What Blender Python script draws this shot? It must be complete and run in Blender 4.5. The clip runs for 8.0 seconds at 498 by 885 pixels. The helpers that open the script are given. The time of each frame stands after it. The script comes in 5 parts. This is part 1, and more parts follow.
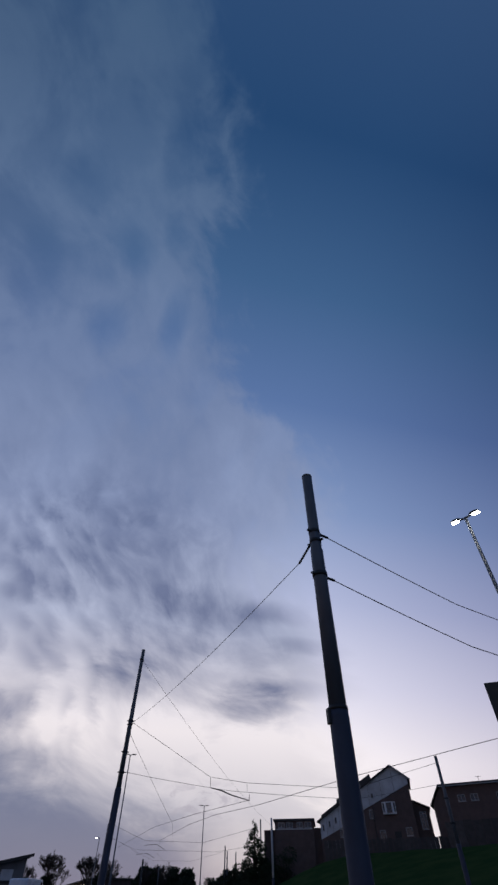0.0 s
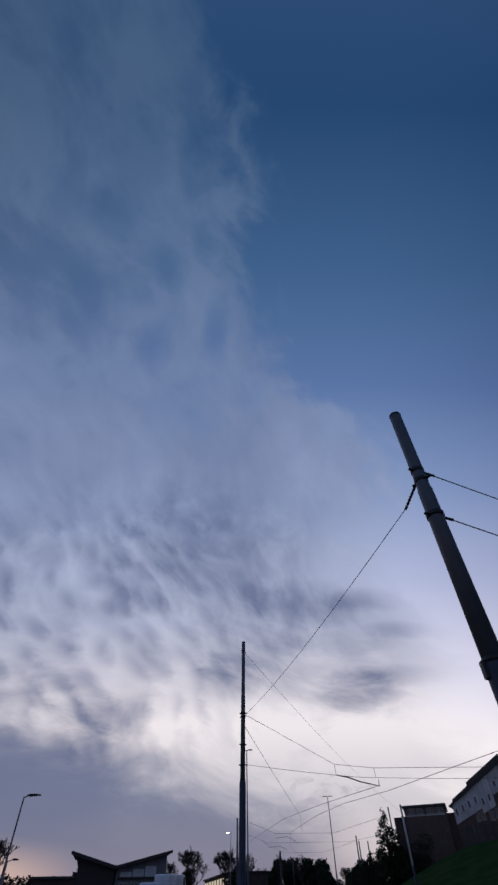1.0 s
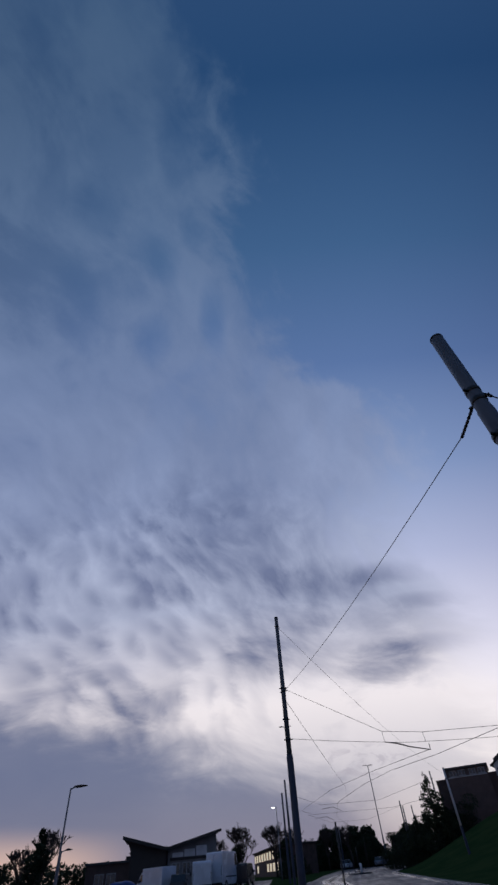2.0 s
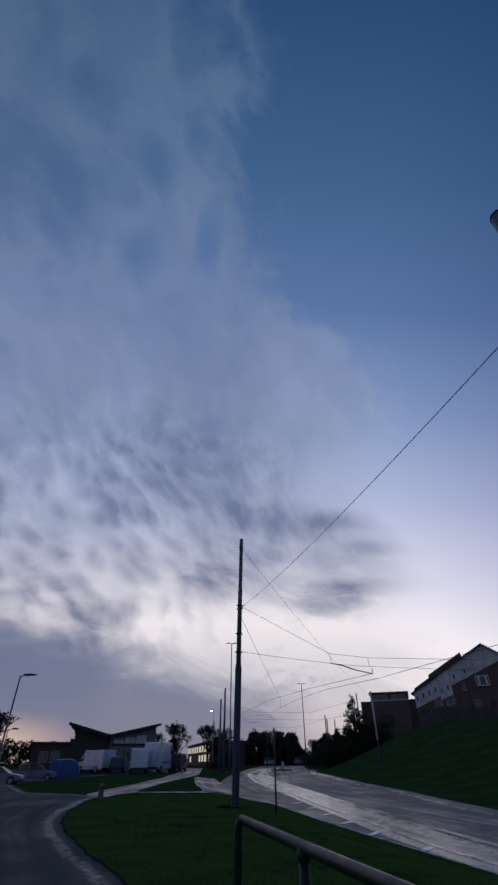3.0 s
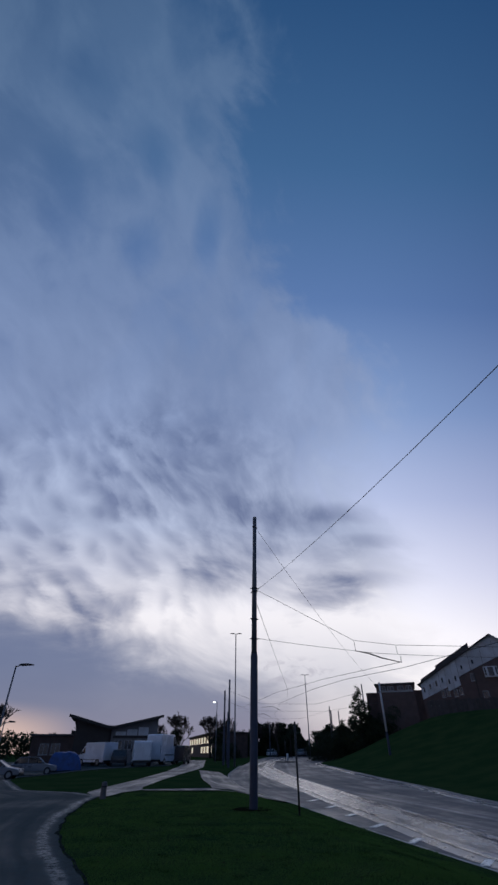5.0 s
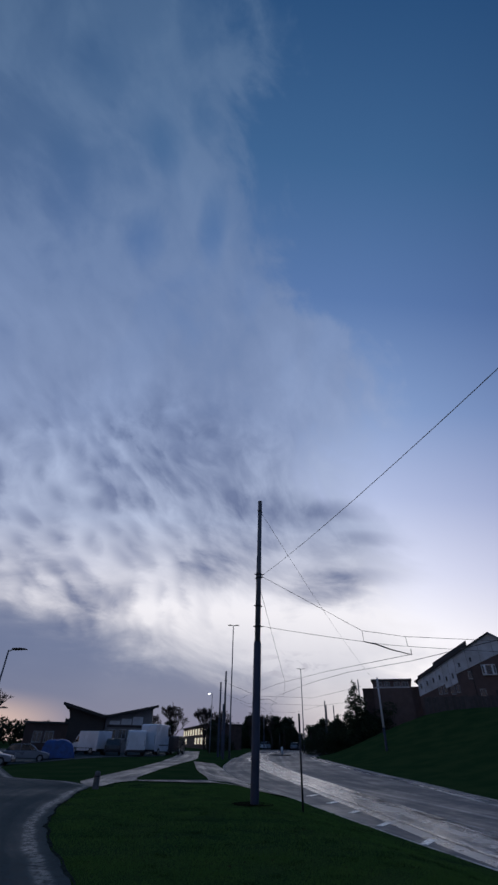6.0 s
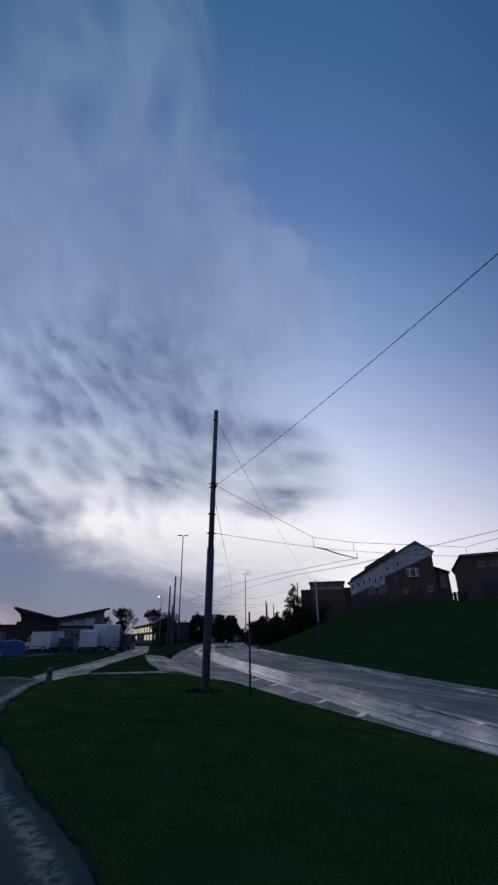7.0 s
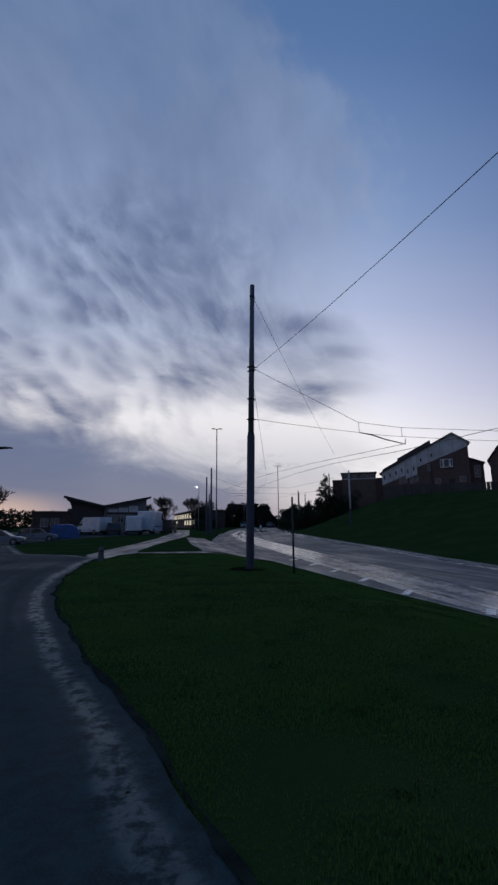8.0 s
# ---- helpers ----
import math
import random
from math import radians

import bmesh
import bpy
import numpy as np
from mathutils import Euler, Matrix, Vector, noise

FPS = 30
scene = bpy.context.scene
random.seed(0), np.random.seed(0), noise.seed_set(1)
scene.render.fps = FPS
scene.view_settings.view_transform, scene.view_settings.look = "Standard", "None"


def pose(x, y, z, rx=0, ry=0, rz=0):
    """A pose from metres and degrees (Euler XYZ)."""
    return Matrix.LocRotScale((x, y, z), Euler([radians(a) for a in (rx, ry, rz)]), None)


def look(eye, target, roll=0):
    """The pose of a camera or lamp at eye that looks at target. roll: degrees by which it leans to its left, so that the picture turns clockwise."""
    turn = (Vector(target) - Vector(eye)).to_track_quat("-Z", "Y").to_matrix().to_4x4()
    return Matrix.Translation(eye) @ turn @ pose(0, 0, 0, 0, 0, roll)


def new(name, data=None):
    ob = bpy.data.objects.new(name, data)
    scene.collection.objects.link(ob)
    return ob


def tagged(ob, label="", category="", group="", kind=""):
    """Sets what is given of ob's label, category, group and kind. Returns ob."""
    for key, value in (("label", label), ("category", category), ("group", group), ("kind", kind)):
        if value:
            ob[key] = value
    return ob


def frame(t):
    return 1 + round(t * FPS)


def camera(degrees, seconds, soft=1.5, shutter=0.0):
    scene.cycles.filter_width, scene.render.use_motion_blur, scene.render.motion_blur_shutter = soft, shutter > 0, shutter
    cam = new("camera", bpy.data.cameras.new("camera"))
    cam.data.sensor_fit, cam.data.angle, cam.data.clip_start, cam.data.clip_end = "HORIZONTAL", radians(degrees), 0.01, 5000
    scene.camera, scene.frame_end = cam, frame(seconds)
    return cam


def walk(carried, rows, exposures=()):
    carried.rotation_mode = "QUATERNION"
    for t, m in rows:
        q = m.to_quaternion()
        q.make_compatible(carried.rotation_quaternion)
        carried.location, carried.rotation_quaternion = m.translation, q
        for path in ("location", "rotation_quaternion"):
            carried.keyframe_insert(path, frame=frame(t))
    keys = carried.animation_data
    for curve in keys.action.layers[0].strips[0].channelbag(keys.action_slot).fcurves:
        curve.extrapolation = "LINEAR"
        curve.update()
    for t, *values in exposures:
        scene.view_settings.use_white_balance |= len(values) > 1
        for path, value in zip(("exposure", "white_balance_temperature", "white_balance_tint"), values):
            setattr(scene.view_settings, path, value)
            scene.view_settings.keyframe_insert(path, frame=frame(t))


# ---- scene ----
cam = camera(59.4, 8.0, soft=2.6)
PATH = [
    (0, (-0.056, -23.099, 0.944), (0.27, -21.775, 2.408), -0.3),
    (0.2, (-0.113, -22.903, 0.895), (0.07, -21.54, 2.346), -2.0),
    (0.5, (-0.162, -22.553, 0.978), (-0.078, -21.189, 2.438), -1.1),
    (1, (-0.171, -21.974, 0.994), (-0.118, -20.6, 2.446), -1.5),
    (1.5, (-0.374, -21.433, 1.037), (-0.327, -20.01, 2.442), -7.1),
    (1.7, (-0.444, -21.25, 1.054), (-0.409, -19.831, 2.463), -6.6),
    (2.8, (-0.73, -19.899, 1.271), (-0.692, -18.39, 2.583), -2.7),
    (3, (-0.81, -19.607, 1.212), (-0.699, -18.0, 2.397), -0.3),
    (3.5, (-0.928, -18.993, 1.27), (-0.772, -17.372, 2.431), -0.9),
    (4, (-1.079, -18.547, 1.301), (-0.935, -16.905, 2.434), -0.7),
    (4.5, (-1.155, -18.069, 1.333), (-1.012, -16.394, 2.417), 1.6),
    (4.7, (-1.226, -17.861, 1.365), (-1.109, -16.205, 2.48), -0.7),
    (5.8, (-1.447, -16.716, 1.452), (-1.342, -15.113, 2.643), 1.3),
    (6, (-1.518, -16.496, 1.4), (-1.402, -14.859, 2.542), 1.0),
    (6.5, (-1.576, -16.013, 1.416), (-1.26, -14.216, 2.235), -1.2),
    (7, (-1.649, -15.554, 1.445), (-1.287, -13.768, 2.267), -0.8),
    (7.5, (-1.76, -14.907, 1.432), (-1.529, -13.097, 2.25), -1.0),
    (8, (-1.814, -14.352, 1.369), (-1.567, -12.403, 1.743), -0.5),
]
walk(cam, [(t, look(eye, target, roll)) for t, eye, target, roll in PATH],
     exposures=[(0, 0.0, 6310, 10.0), (3, 0.0, 6280, 9.0), (4.5, 0.14, 6120, 7.0), (6.0, 0.10, 6080, 6.0), (7.2, 0.12, 6050, 5.0), (8, 0.0, 6150, 5.0)])

# ---- sky and light ----
world = bpy.data.worlds.new("dusk_sky")
scene.world = world
world.use_nodes = True
WT = world.node_tree
WT.nodes.clear()


class Web:
    """Short-hand for a node tree."""

    def __init__(self, tree):
        self.tree = tree

    def node(self, kind):
        return self.tree.nodes.new(kind)

    def wire(self, value, socket):
        if isinstance(value, bpy.types.NodeSocket):
            self.tree.links.new(value, socket)
        else:
            socket.default_value = value

    def math(self, op, a, b=0.0, c=0.0, clamp=False):
        n = self.node("ShaderNodeMath")
        n.operation, n.use_clamp = op, clamp
        for v, sock in zip((a, b, c), n.inputs):
            self.wire(v, sock)
        return n.outputs[0]

    def smooth(self, v, lo, hi, to_lo=0.0, to_hi=1.0):
        n = self.node("ShaderNodeMapRange")
        n.interpolation_type = "SMOOTHSTEP"
        for x, sock in zip((v, lo, hi, to_lo, to_hi), n.inputs):
            self.wire(x, sock)
        return n.outputs[0]

    def linear(self, v, lo, hi, to_lo=0.0, to_hi=1.0):
        n = self.node("ShaderNodeMapRange")
        for x, sock in zip((v, lo, hi, to_lo, to_hi), n.inputs):
            self.wire(x, sock)
        return n.outputs[0]

    def mix(self, f, a, b, blend="MIX"):
        n = self.node("ShaderNodeMix")
        n.data_type, n.blend_type = "RGBA", blend
        self.wire(f, n.inputs[0])
        for v, sock in ((a, n.inputs[6]), (b, n.inputs[7])):
            self.wire(v if isinstance(v, bpy.types.NodeSocket) else (*v[:3], 1.0), sock)
        return n.outputs[2]

    def noise(self, vector, scale, detail=4.0, rough=0.55, warp=0.0):
        n = self.node("ShaderNodeTexNoise")
        if vector is not None:
            self.wire(vector, n.inputs["Vector"])
        n.inputs["Scale"].default_value, n.inputs["Detail"].default_value = scale, detail
        n.inputs["Roughness"].default_value, n.inputs["Distortion"].default_value = rough, warp
        return n.outputs["Fac"]

    def vec(self, x, y, z=0.0):
        n = self.node("ShaderNodeCombineXYZ")
        for v, sock in zip((x, y, z), n.inputs):
            self.wire(v, sock)
        return n.outputs[0]

    def ramp(self, f, stops):
        n = self.node("ShaderNodeValToRGB")
        while len(n.color_ramp.elements) < len(stops):
            n.color_ramp.elements.new(0.5)
        for e, (p, c) in zip(n.color_ramp.elements, stops):
            e.position, e.color = p, (*c, 1.0)
        self.wire(f, n.inputs[0])
        return n.outputs[0]


def build_sky():
    w = Web(WT)
    geo = w.node("ShaderNodeTexCoord").outputs["Generated"]
    sep = w.node("ShaderNodeSeparateXYZ")
    w.wire(geo, sep.inputs[0])
    dx, dy, dz = sep.outputs
    deg = 57.29578
    lat = w.math("MULTIPLY", w.math("ARCSINE", dx), deg)               # degrees to the side of the road's line
    up = w.math("MULTIPLY", w.math("ARCTAN2", dz, dy), deg)            # 0 ahead, 90 overhead, 180 behind
    el = w.math("MULTIPLY", w.math("ARCSINE", dz), deg)
    # clear twilight air, with the brightest part low over the set sun
    clear = w.ramp(w.math("DIVIDE", up, 180.0, clamp=True), [
        (0.0, (0.74, 0.66, 0.67)), (0.03, (1.06, 0.95, 0.90)), (0.065, (1.06, 0.97, 0.96)), (0.105, (0.77, 0.745, 0.86)),
        (0.16, (0.465, 0.50, 0.69)), (0.225, (0.234, 0.317, 0.528)), (0.30, (0.103, 0.174, 0.358)), (0.38, (0.050, 0.116, 0.246)),
        (0.47, (0.018, 0.060, 0.155)), (0.66, (0.050, 0.092, 0.19)), (0.85, (0.12, 0.18, 0.31)), (1.0, (0.14, 0.17, 0.26))])
    side = w.smooth(w.math("ABSOLUTE", w.math("SUBTRACT", lat, 6.0)), 7.0, 52.0, 1.0, 0.46)
    clear = w.mix(1.0, clear, w.vec(side, side, w.math("POWER", side, 0.75)), "MULTIPLY")
    # edge of the cloud bank
    curve = w.node("ShaderNodeFloatCurve")
    pts = [(0, 27), (15, 23), (23, 23.5), (30, 18), (37, 19.5), (43, 20), (49, 16.5), (53, 9.0), (58, 6.8), (63, 5.0), (67, 2.0), (80, 2.0), (105, -8), (180, -20)]
    line = curve.mapping.curves[0]
    while len(line.points) < len(pts):
        line.points.new(0.5, 0.5)
    for p, (a, b) in zip(line.points, pts):
        p.location = (a / 180.0, b / 80.0 + 0.5)
    curve.mapping.update()
    w.wire(w.math("DIVIDE", up, 180.0, clamp=True), curve.inputs["Value"])
    edge = w.math("MULTIPLY", w.math("SUBTRACT", curve.outputs[0], 0.5), 80.0)
    # two warped grains: drawn out along the wind, from low in the far right to overhead
    ang = w.vec(w.math("MULTIPLY", lat, 0.033), w.math("MULTIPLY", up, 0.033), 0.7)
    bend = w.node("ShaderNodeTexNoise")
    w.wire(ang, bend.inputs["Vector"])
    bend.inputs["Scale"].default_value, bend.inputs["Detail"].default_value = 1.5, 1.5
    bs = w.node("ShaderNodeSeparateXYZ")
    w.wire(bend.outputs["Color"], bs.inputs[0])
    wl = w.math("ADD", lat, w.math("MULTIPLY", w.math("SUBTRACT", bs.outputs[0], 0.5), 9.0))
    wu = w.math("ADD", up, w.math("MULTIPLY", w.math("SUBTRACT", bs.outputs[1], 0.5), 9.0))
    a = w.math("SUBTRACT", w.math("MULTIPLY", wl, 0.50), w.math("MULTIPLY", wu, 0.87))
    b = w.math("ADD", w.math("MULTIPLY", wl, 0.87), w.math("MULTIPLY", wu, 0.50))
    big = w.noise(w.vec(w.math("MULTIPLY", a, 0.036), w.math("MULTIPLY", b, 0.066), 0.3), 1.0, 5.0, 0.52, 0.0)
    # low down the layers lie flat, higher up they trail with the wind
    high = w.smooth(up, 15.0, 30.0)
    mid_hi = w.noise(w.vec(w.math("MULTIPLY", a, 0.086), w.math("MULTIPLY", b, 0.125), 1.7), 1.0, 6.0, 0.55, 0.15)
    mid_lo = w.noise(w.vec(w.math("ADD", w.math("MULTIPLY", wl, 0.062), w.math("MULTIPLY", wu, 0.05)), w.math("MULTIPLY", wu, 0.20), 3.3), 1.0, 6.0, 0.58, 0.3)
    mid = w.math("ADD", w.math("MULTIPLY", mid_hi, high), w.math("MULTIPLY", mid_lo, w.math("SUBTRACT", 1.0, high)))
    puff_hi = w.noise(w.vec(w.math("MULTIPLY", a, 0.24), w.math("MULTIPLY", b, 0.36), 4.1), 1.0, 4.0, 0.56, 0.3)
    puff_lo = w.noise(w.vec(w.math("ADD", w.math("MULTIPLY", wl, 0.20), w.math("MULTIPLY", wu, 0.12)), w.math("MULTIPLY", wu, 0.42), 7.7), 1.0, 6.0, 0.60, 0.35)
    puff = w.math("ADD", w.math("MULTIPLY", puff_hi, high), w.math("MULTIPLY", puff_lo, w.math("SUBTRACT", 1.0, high)))
    lace = w.noise(w.vec(w.math("MULTIPLY", wl, 0.105), w.math("MULTIPLY", wu, 0.070), 9.2), 1.0, 5.0, 0.55, 0.2)
    inside = w.math("SUBTRACT", w.math("ADD", edge, w.math("MULTIPLY", w.math("SUBTRACT", big, 0.5), 9.0)), lat)
    inside = w.math("ADD", inside, w.math("MULTIPLY", w.math("SUBTRACT", mid, 0.5), 15.0))
    inside = w.math("ADD", inside, w.math("MULTIPLY", w.math("SUBTRACT", puff, 0.5), 10.0))
    cover = w.smooth(inside, w.smooth(up, 28.0, 50.0, -4.0, -1.6), w.smooth(up, 28.0, 50.0, 8.0, 4.2))
    thin = w.smooth(up, 52.0, 96.0, 0.97, 0.55)
    gaps = w.math("ADD", w.math("MULTIPLY", big, 0.45), w.math("ADD", w.math("MULTIPLY", mid, 0.35), w.math("MULTIPLY", puff, 0.20)))
    holes = w.smooth(gaps, w.smooth(up, 30.0, 75.0, 0.36, 0.41), w.smooth(up, 30.0, 75.0, 0.48, 0.57), w.smooth(up, 30.0, 70.0, 0.85, 0.62), 1.0)
    cover = w.math("MULTIPLY", w.math("MULTIPLY", cover, thin), holes)
    cover = w.math("MULTIPLY", cover, w.smooth(lace, 0.36, 0.50, w.smooth(up, 36.0, 58.0, 0.95, 0.74), 1.0))
    hl, hu = (w.math("ADD", w.math("MULTIPLY", x, 0.65), w.math("MULTIPLY", y, 0.35)) for x, y in ((lat, wl), (up, wu)))

    def lump(p, q, ra, rb, much, ragged=3.0):
        """A soft ragged patch round one place of the sky: much at its middle, nothing outside."""
        u, v = w.math("DIVIDE", w.math("SUBTRACT", hl, p), ra), w.math("DIVIDE", w.math("SUBTRACT", hu, q), rb)
        d = w.math("ADD", w.math("MULTIPLY", u, u), w.math("MULTIPLY", v, v))
        d = w.math("ADD", d, w.math("MULTIPLY", w.math("SUBTRACT", w.math("ADD", w.math("MULTIPLY", mid, 0.5), w.math("MULTIPLY", puff, 0.5)), 0.5), ragged))
        return w.smooth(d, -0.6, 1.9, much, 0.0)

    # soft blue gaps in the high cloud
    for args in ((-2.7, 60.6, 1.7, 4.2, 0.95), (-10.5, 59.0, 2.2, 2.8, 0.75), (-8.3, 68.0, 2.4, 2.6, 0.70), (-3.6, 70.5, 1.6, 2.4, 0.5), (-14.0, 74.5, 3.0, 3.4, 0.65), (-18.5, 64.0, 2.2, 5.0, 0.5), (-4.5, 79.0, 2.0, 4.0, 0.5)):
        cover = w.math("MULTIPLY", cover, w.math("SUBTRACT", 1.0, lump(*args, 1.9)))
    # body of the cloud: lit streaks and grey bellies
    lit = w.ramp(w.math("DIVIDE", up, 90.0, clamp=True), [
        (0.0, (0.60, 0.51, 0.50)), (0.08, (0.60, 0.56, 0.60)), (0.15, (0.86, 0.785, 0.79)), (0.19, (0.82, 0.765, 0.80)), (0.27, (0.52, 0.55, 0.69)),
        (0.42, (0.31, 0.365, 0.54)), (0.60, (0.205, 0.265, 0.43)), (0.80, (0.14, 0.205, 0.33)), (1.0, (0.10, 0.165, 0.26))])
    grey = w.ramp(w.math("DIVIDE", up, 90.0, clamp=True), [
        (0.0, (0.19, 0.18, 0.25)), (0.10, (0.165, 0.175, 0.27)), (0.22, (0.135, 0.155, 0.26)), (0.42, (0.135, 0.17, 0.295)),
        (0.62, (0.105, 0.155, 0.285)), (1.0, (0.055, 0.105, 0.20))])
    rip = w.math("MULTIPLY", w.smooth(up, 46.0, 32.0), w.smooth(up, 6.0, 14.0))
    shade = w.math("ADD", w.math("MULTIPLY", mid, 0.40), w.math("MULTIPLY", big, 0.40))
    shade = w.math("ADD", shade, w.math("MULTIPLY", puff, 0.20))
    shade = w.math("ADD", shade, w.math("MULTIPLY", w.math("SUBTRACT", puff, 0.5), w.math("MULTIPLY", rip, 0.36)))
    cell = w.node("ShaderNodeTexVoronoi")
    cell.feature = "SMOOTH_F1"
    cell.inputs["Smoothness"].default_value, cell.inputs["Scale"].default_value = 0.6, 1.0
    jog = w.math("MULTIPLY", puff, 1.1)
    w.wire(w.vec(w.math("ADD", w.math("MULTIPLY", a, 0.27), jog), w.math("ADD", w.math("MULTIPLY", b, 0.56), jog), 2.0), cell.inputs["Vector"])
    fleece = w.math("MULTIPLY", w.math("SUBTRACT", cell.outputs["Distance"], 0.40), w.math("MULTIPLY", rip, w.smooth(lat, 8.0, -12.0)))
    shade = w.math("ADD", shade, w.math("MULTIPLY", fleece, 0.46))
    glowing = w.math("MULTIPLY", w.smooth(up, 19.0, 13.5), w.smooth(lat, -18.0, -6.0))
    shade = w.math("ADD", shade, w.math("MULTIPLY", glowing, 0.30))
    # thin veil at the open edge, denser cloud low on the far side
    veil = w.math("MULTIPLY", w.smooth(lat, 0.0, 12.0), w.math("MULTIPLY", w.smooth(up, 21.0, 29.0), w.smooth(up, 62.0, 44.0)))
    shade = w.math("ADD", shade, w.math("MULTIPLY", veil, 0.13))
    dense = w.math("MULTIPLY", w.smooth(lat, -3.0, -18.0), w.smooth(up, 36.0, 26.0))
    shade = w.math("SUBTRACT", shade, w.math("MULTIPLY", dense, 0.055))

    for args in ((14.0, 17.0, 4.4, 2.0, 0.42), (19.0, 18.5, 4.0, 1.0, 0.22), (-1.5, 18.2, 3.8, 2.0, 0.30), (1.5, 20.5, 4.0, 1.6, 0.16), (-15.6, 14.2, 5.4, 2.2, 0.26), (-20.0, 18.0, 3.5, 1.2, 0.24), (-4.0, 31.0, 11.0, 7.5, 0.20), (-7.5, 38.5, 8.0, 4.0, 0.13), (4.0, 42.0, 14.0, 7.0, 0.06),
                 (8.0, 26.4, 7.5, 2.4, 0.27), (17.0, 26.8, 5.4, 1.3, 0.32), (20.0, 23.3, 4.5, 0.9, 0.26), (12.0, 22.0, 6.0, 1.2, 0.16), (-30.0, 9.0, 30, 5.0, 0.20), (4.0, 22.5, 6.0, 1.6, 0.18), (-12.0, 26.0, 4.0, 1.6, 0.14)):
        shade = w.math("SUBTRACT", shade, lump(*args))
    for args in ((-13.0, 22.3, 5.5, 3.4, 0.10), (-6.3, 18.6, 2.4, 1.4, 0.12), (-18.0, 30.0, 6.0, 4.0, 0.07), (-3.0, 12.8, 9.0, 1.8, 0.06), (-19.5, 15.8, 4.0, 1.0, 0.12), (8.0, 36.0, 10.0, 7.0, 0.05)):
        shade = w.math("ADD", shade, lump(*args))
    cloud = w.mix(w.linear(shade, w.smooth(up, 20.0, 50.0, 0.14, 0.20), w.smooth(up, 20.0, 50.0, 0.82, 0.78)), grey, lit)
    sky = w.mix(cover, clear, cloud)
    # long bank of grey low over the rooftops
    bank = w.math("ADD", el, w.math("MULTIPLY", w.math("SUBTRACT", w.math("ADD", w.math("MULTIPLY", mid, 0.6), w.math("MULTIPLY", puff, 0.4)), 0.5), 9.0))
    top = w.linear(lat, -22.0, 14.0, 12.6, 4.2)
    shelf = w.math("MULTIPLY", w.smooth(w.math("SUBTRACT", top, bank), -2.6, 3.2), w.smooth(lat, 16.0, 4.0))
    warm = w.math("MULTIPLY", w.smooth(w.math("ADD", el, w.math("MULTIPLY", lat, 0.06)), 3.6, 0.4), w.smooth(lat, -12.0, -22.0))
    belly = w.mix(w.smooth(el, 1.0, 9.0), (0.165, 0.172, 0.258), (0.135, 0.158, 0.262))
    belly = w.mix(warm, belly, (0.64, 0.44, 0.37))
    sky = w.mix(w.math("MULTIPLY", shelf, 0.90), sky, belly)
    # small dark flecks in front of the glow
    fleck = w.noise(w.vec(w.math("MULTIPLY", lat, 0.5), w.math("MULTIPLY", up, 1.1), 6.0), 0.9, 4.0, 0.65, 0.6)
    spot = w.math("ADD", w.math("POWER", w.math("DIVIDE", w.math("SUBTRACT", lat, 9.0), 5.5), 2.0), w.math("POWER", w.math("DIVIDE", w.math("SUBTRACT", up, 7.6), 2.0), 2.0))
    sky = w.mix(w.math("MULTIPLY", w.smooth(fleck, 0.50, 0.66), w.smooth(spot, 1.2, 0.1, 0.0, 0.5)), sky, (0.40, 0.36, 0.42))
    # a little of the physical dusk sky over all, and dark ground below the skyline
    air = w.node("ShaderNodeTexSky")
    air.sky_type, air.sun_disc, air.sun_elevation, air.sun_rotation = "NISHITA", False, radians(-2.0), radians(8.0)
    sky = w.mix(0.03, sky, air.outputs[0], "ADD")
    sky = w.mix(w.smooth(dz, -0.01, -0.05), sky, (0.03, 0.035, 0.045))
    bg = w.node("ShaderNodeBackground")
    w.wire(sky, bg.inputs["Color"])
    bg.inputs["Strength"].default_value = 1.0
    w.tree.links.new(bg.outputs[0], w.node("ShaderNodeOutputWorld").inputs[0])


build_sky()


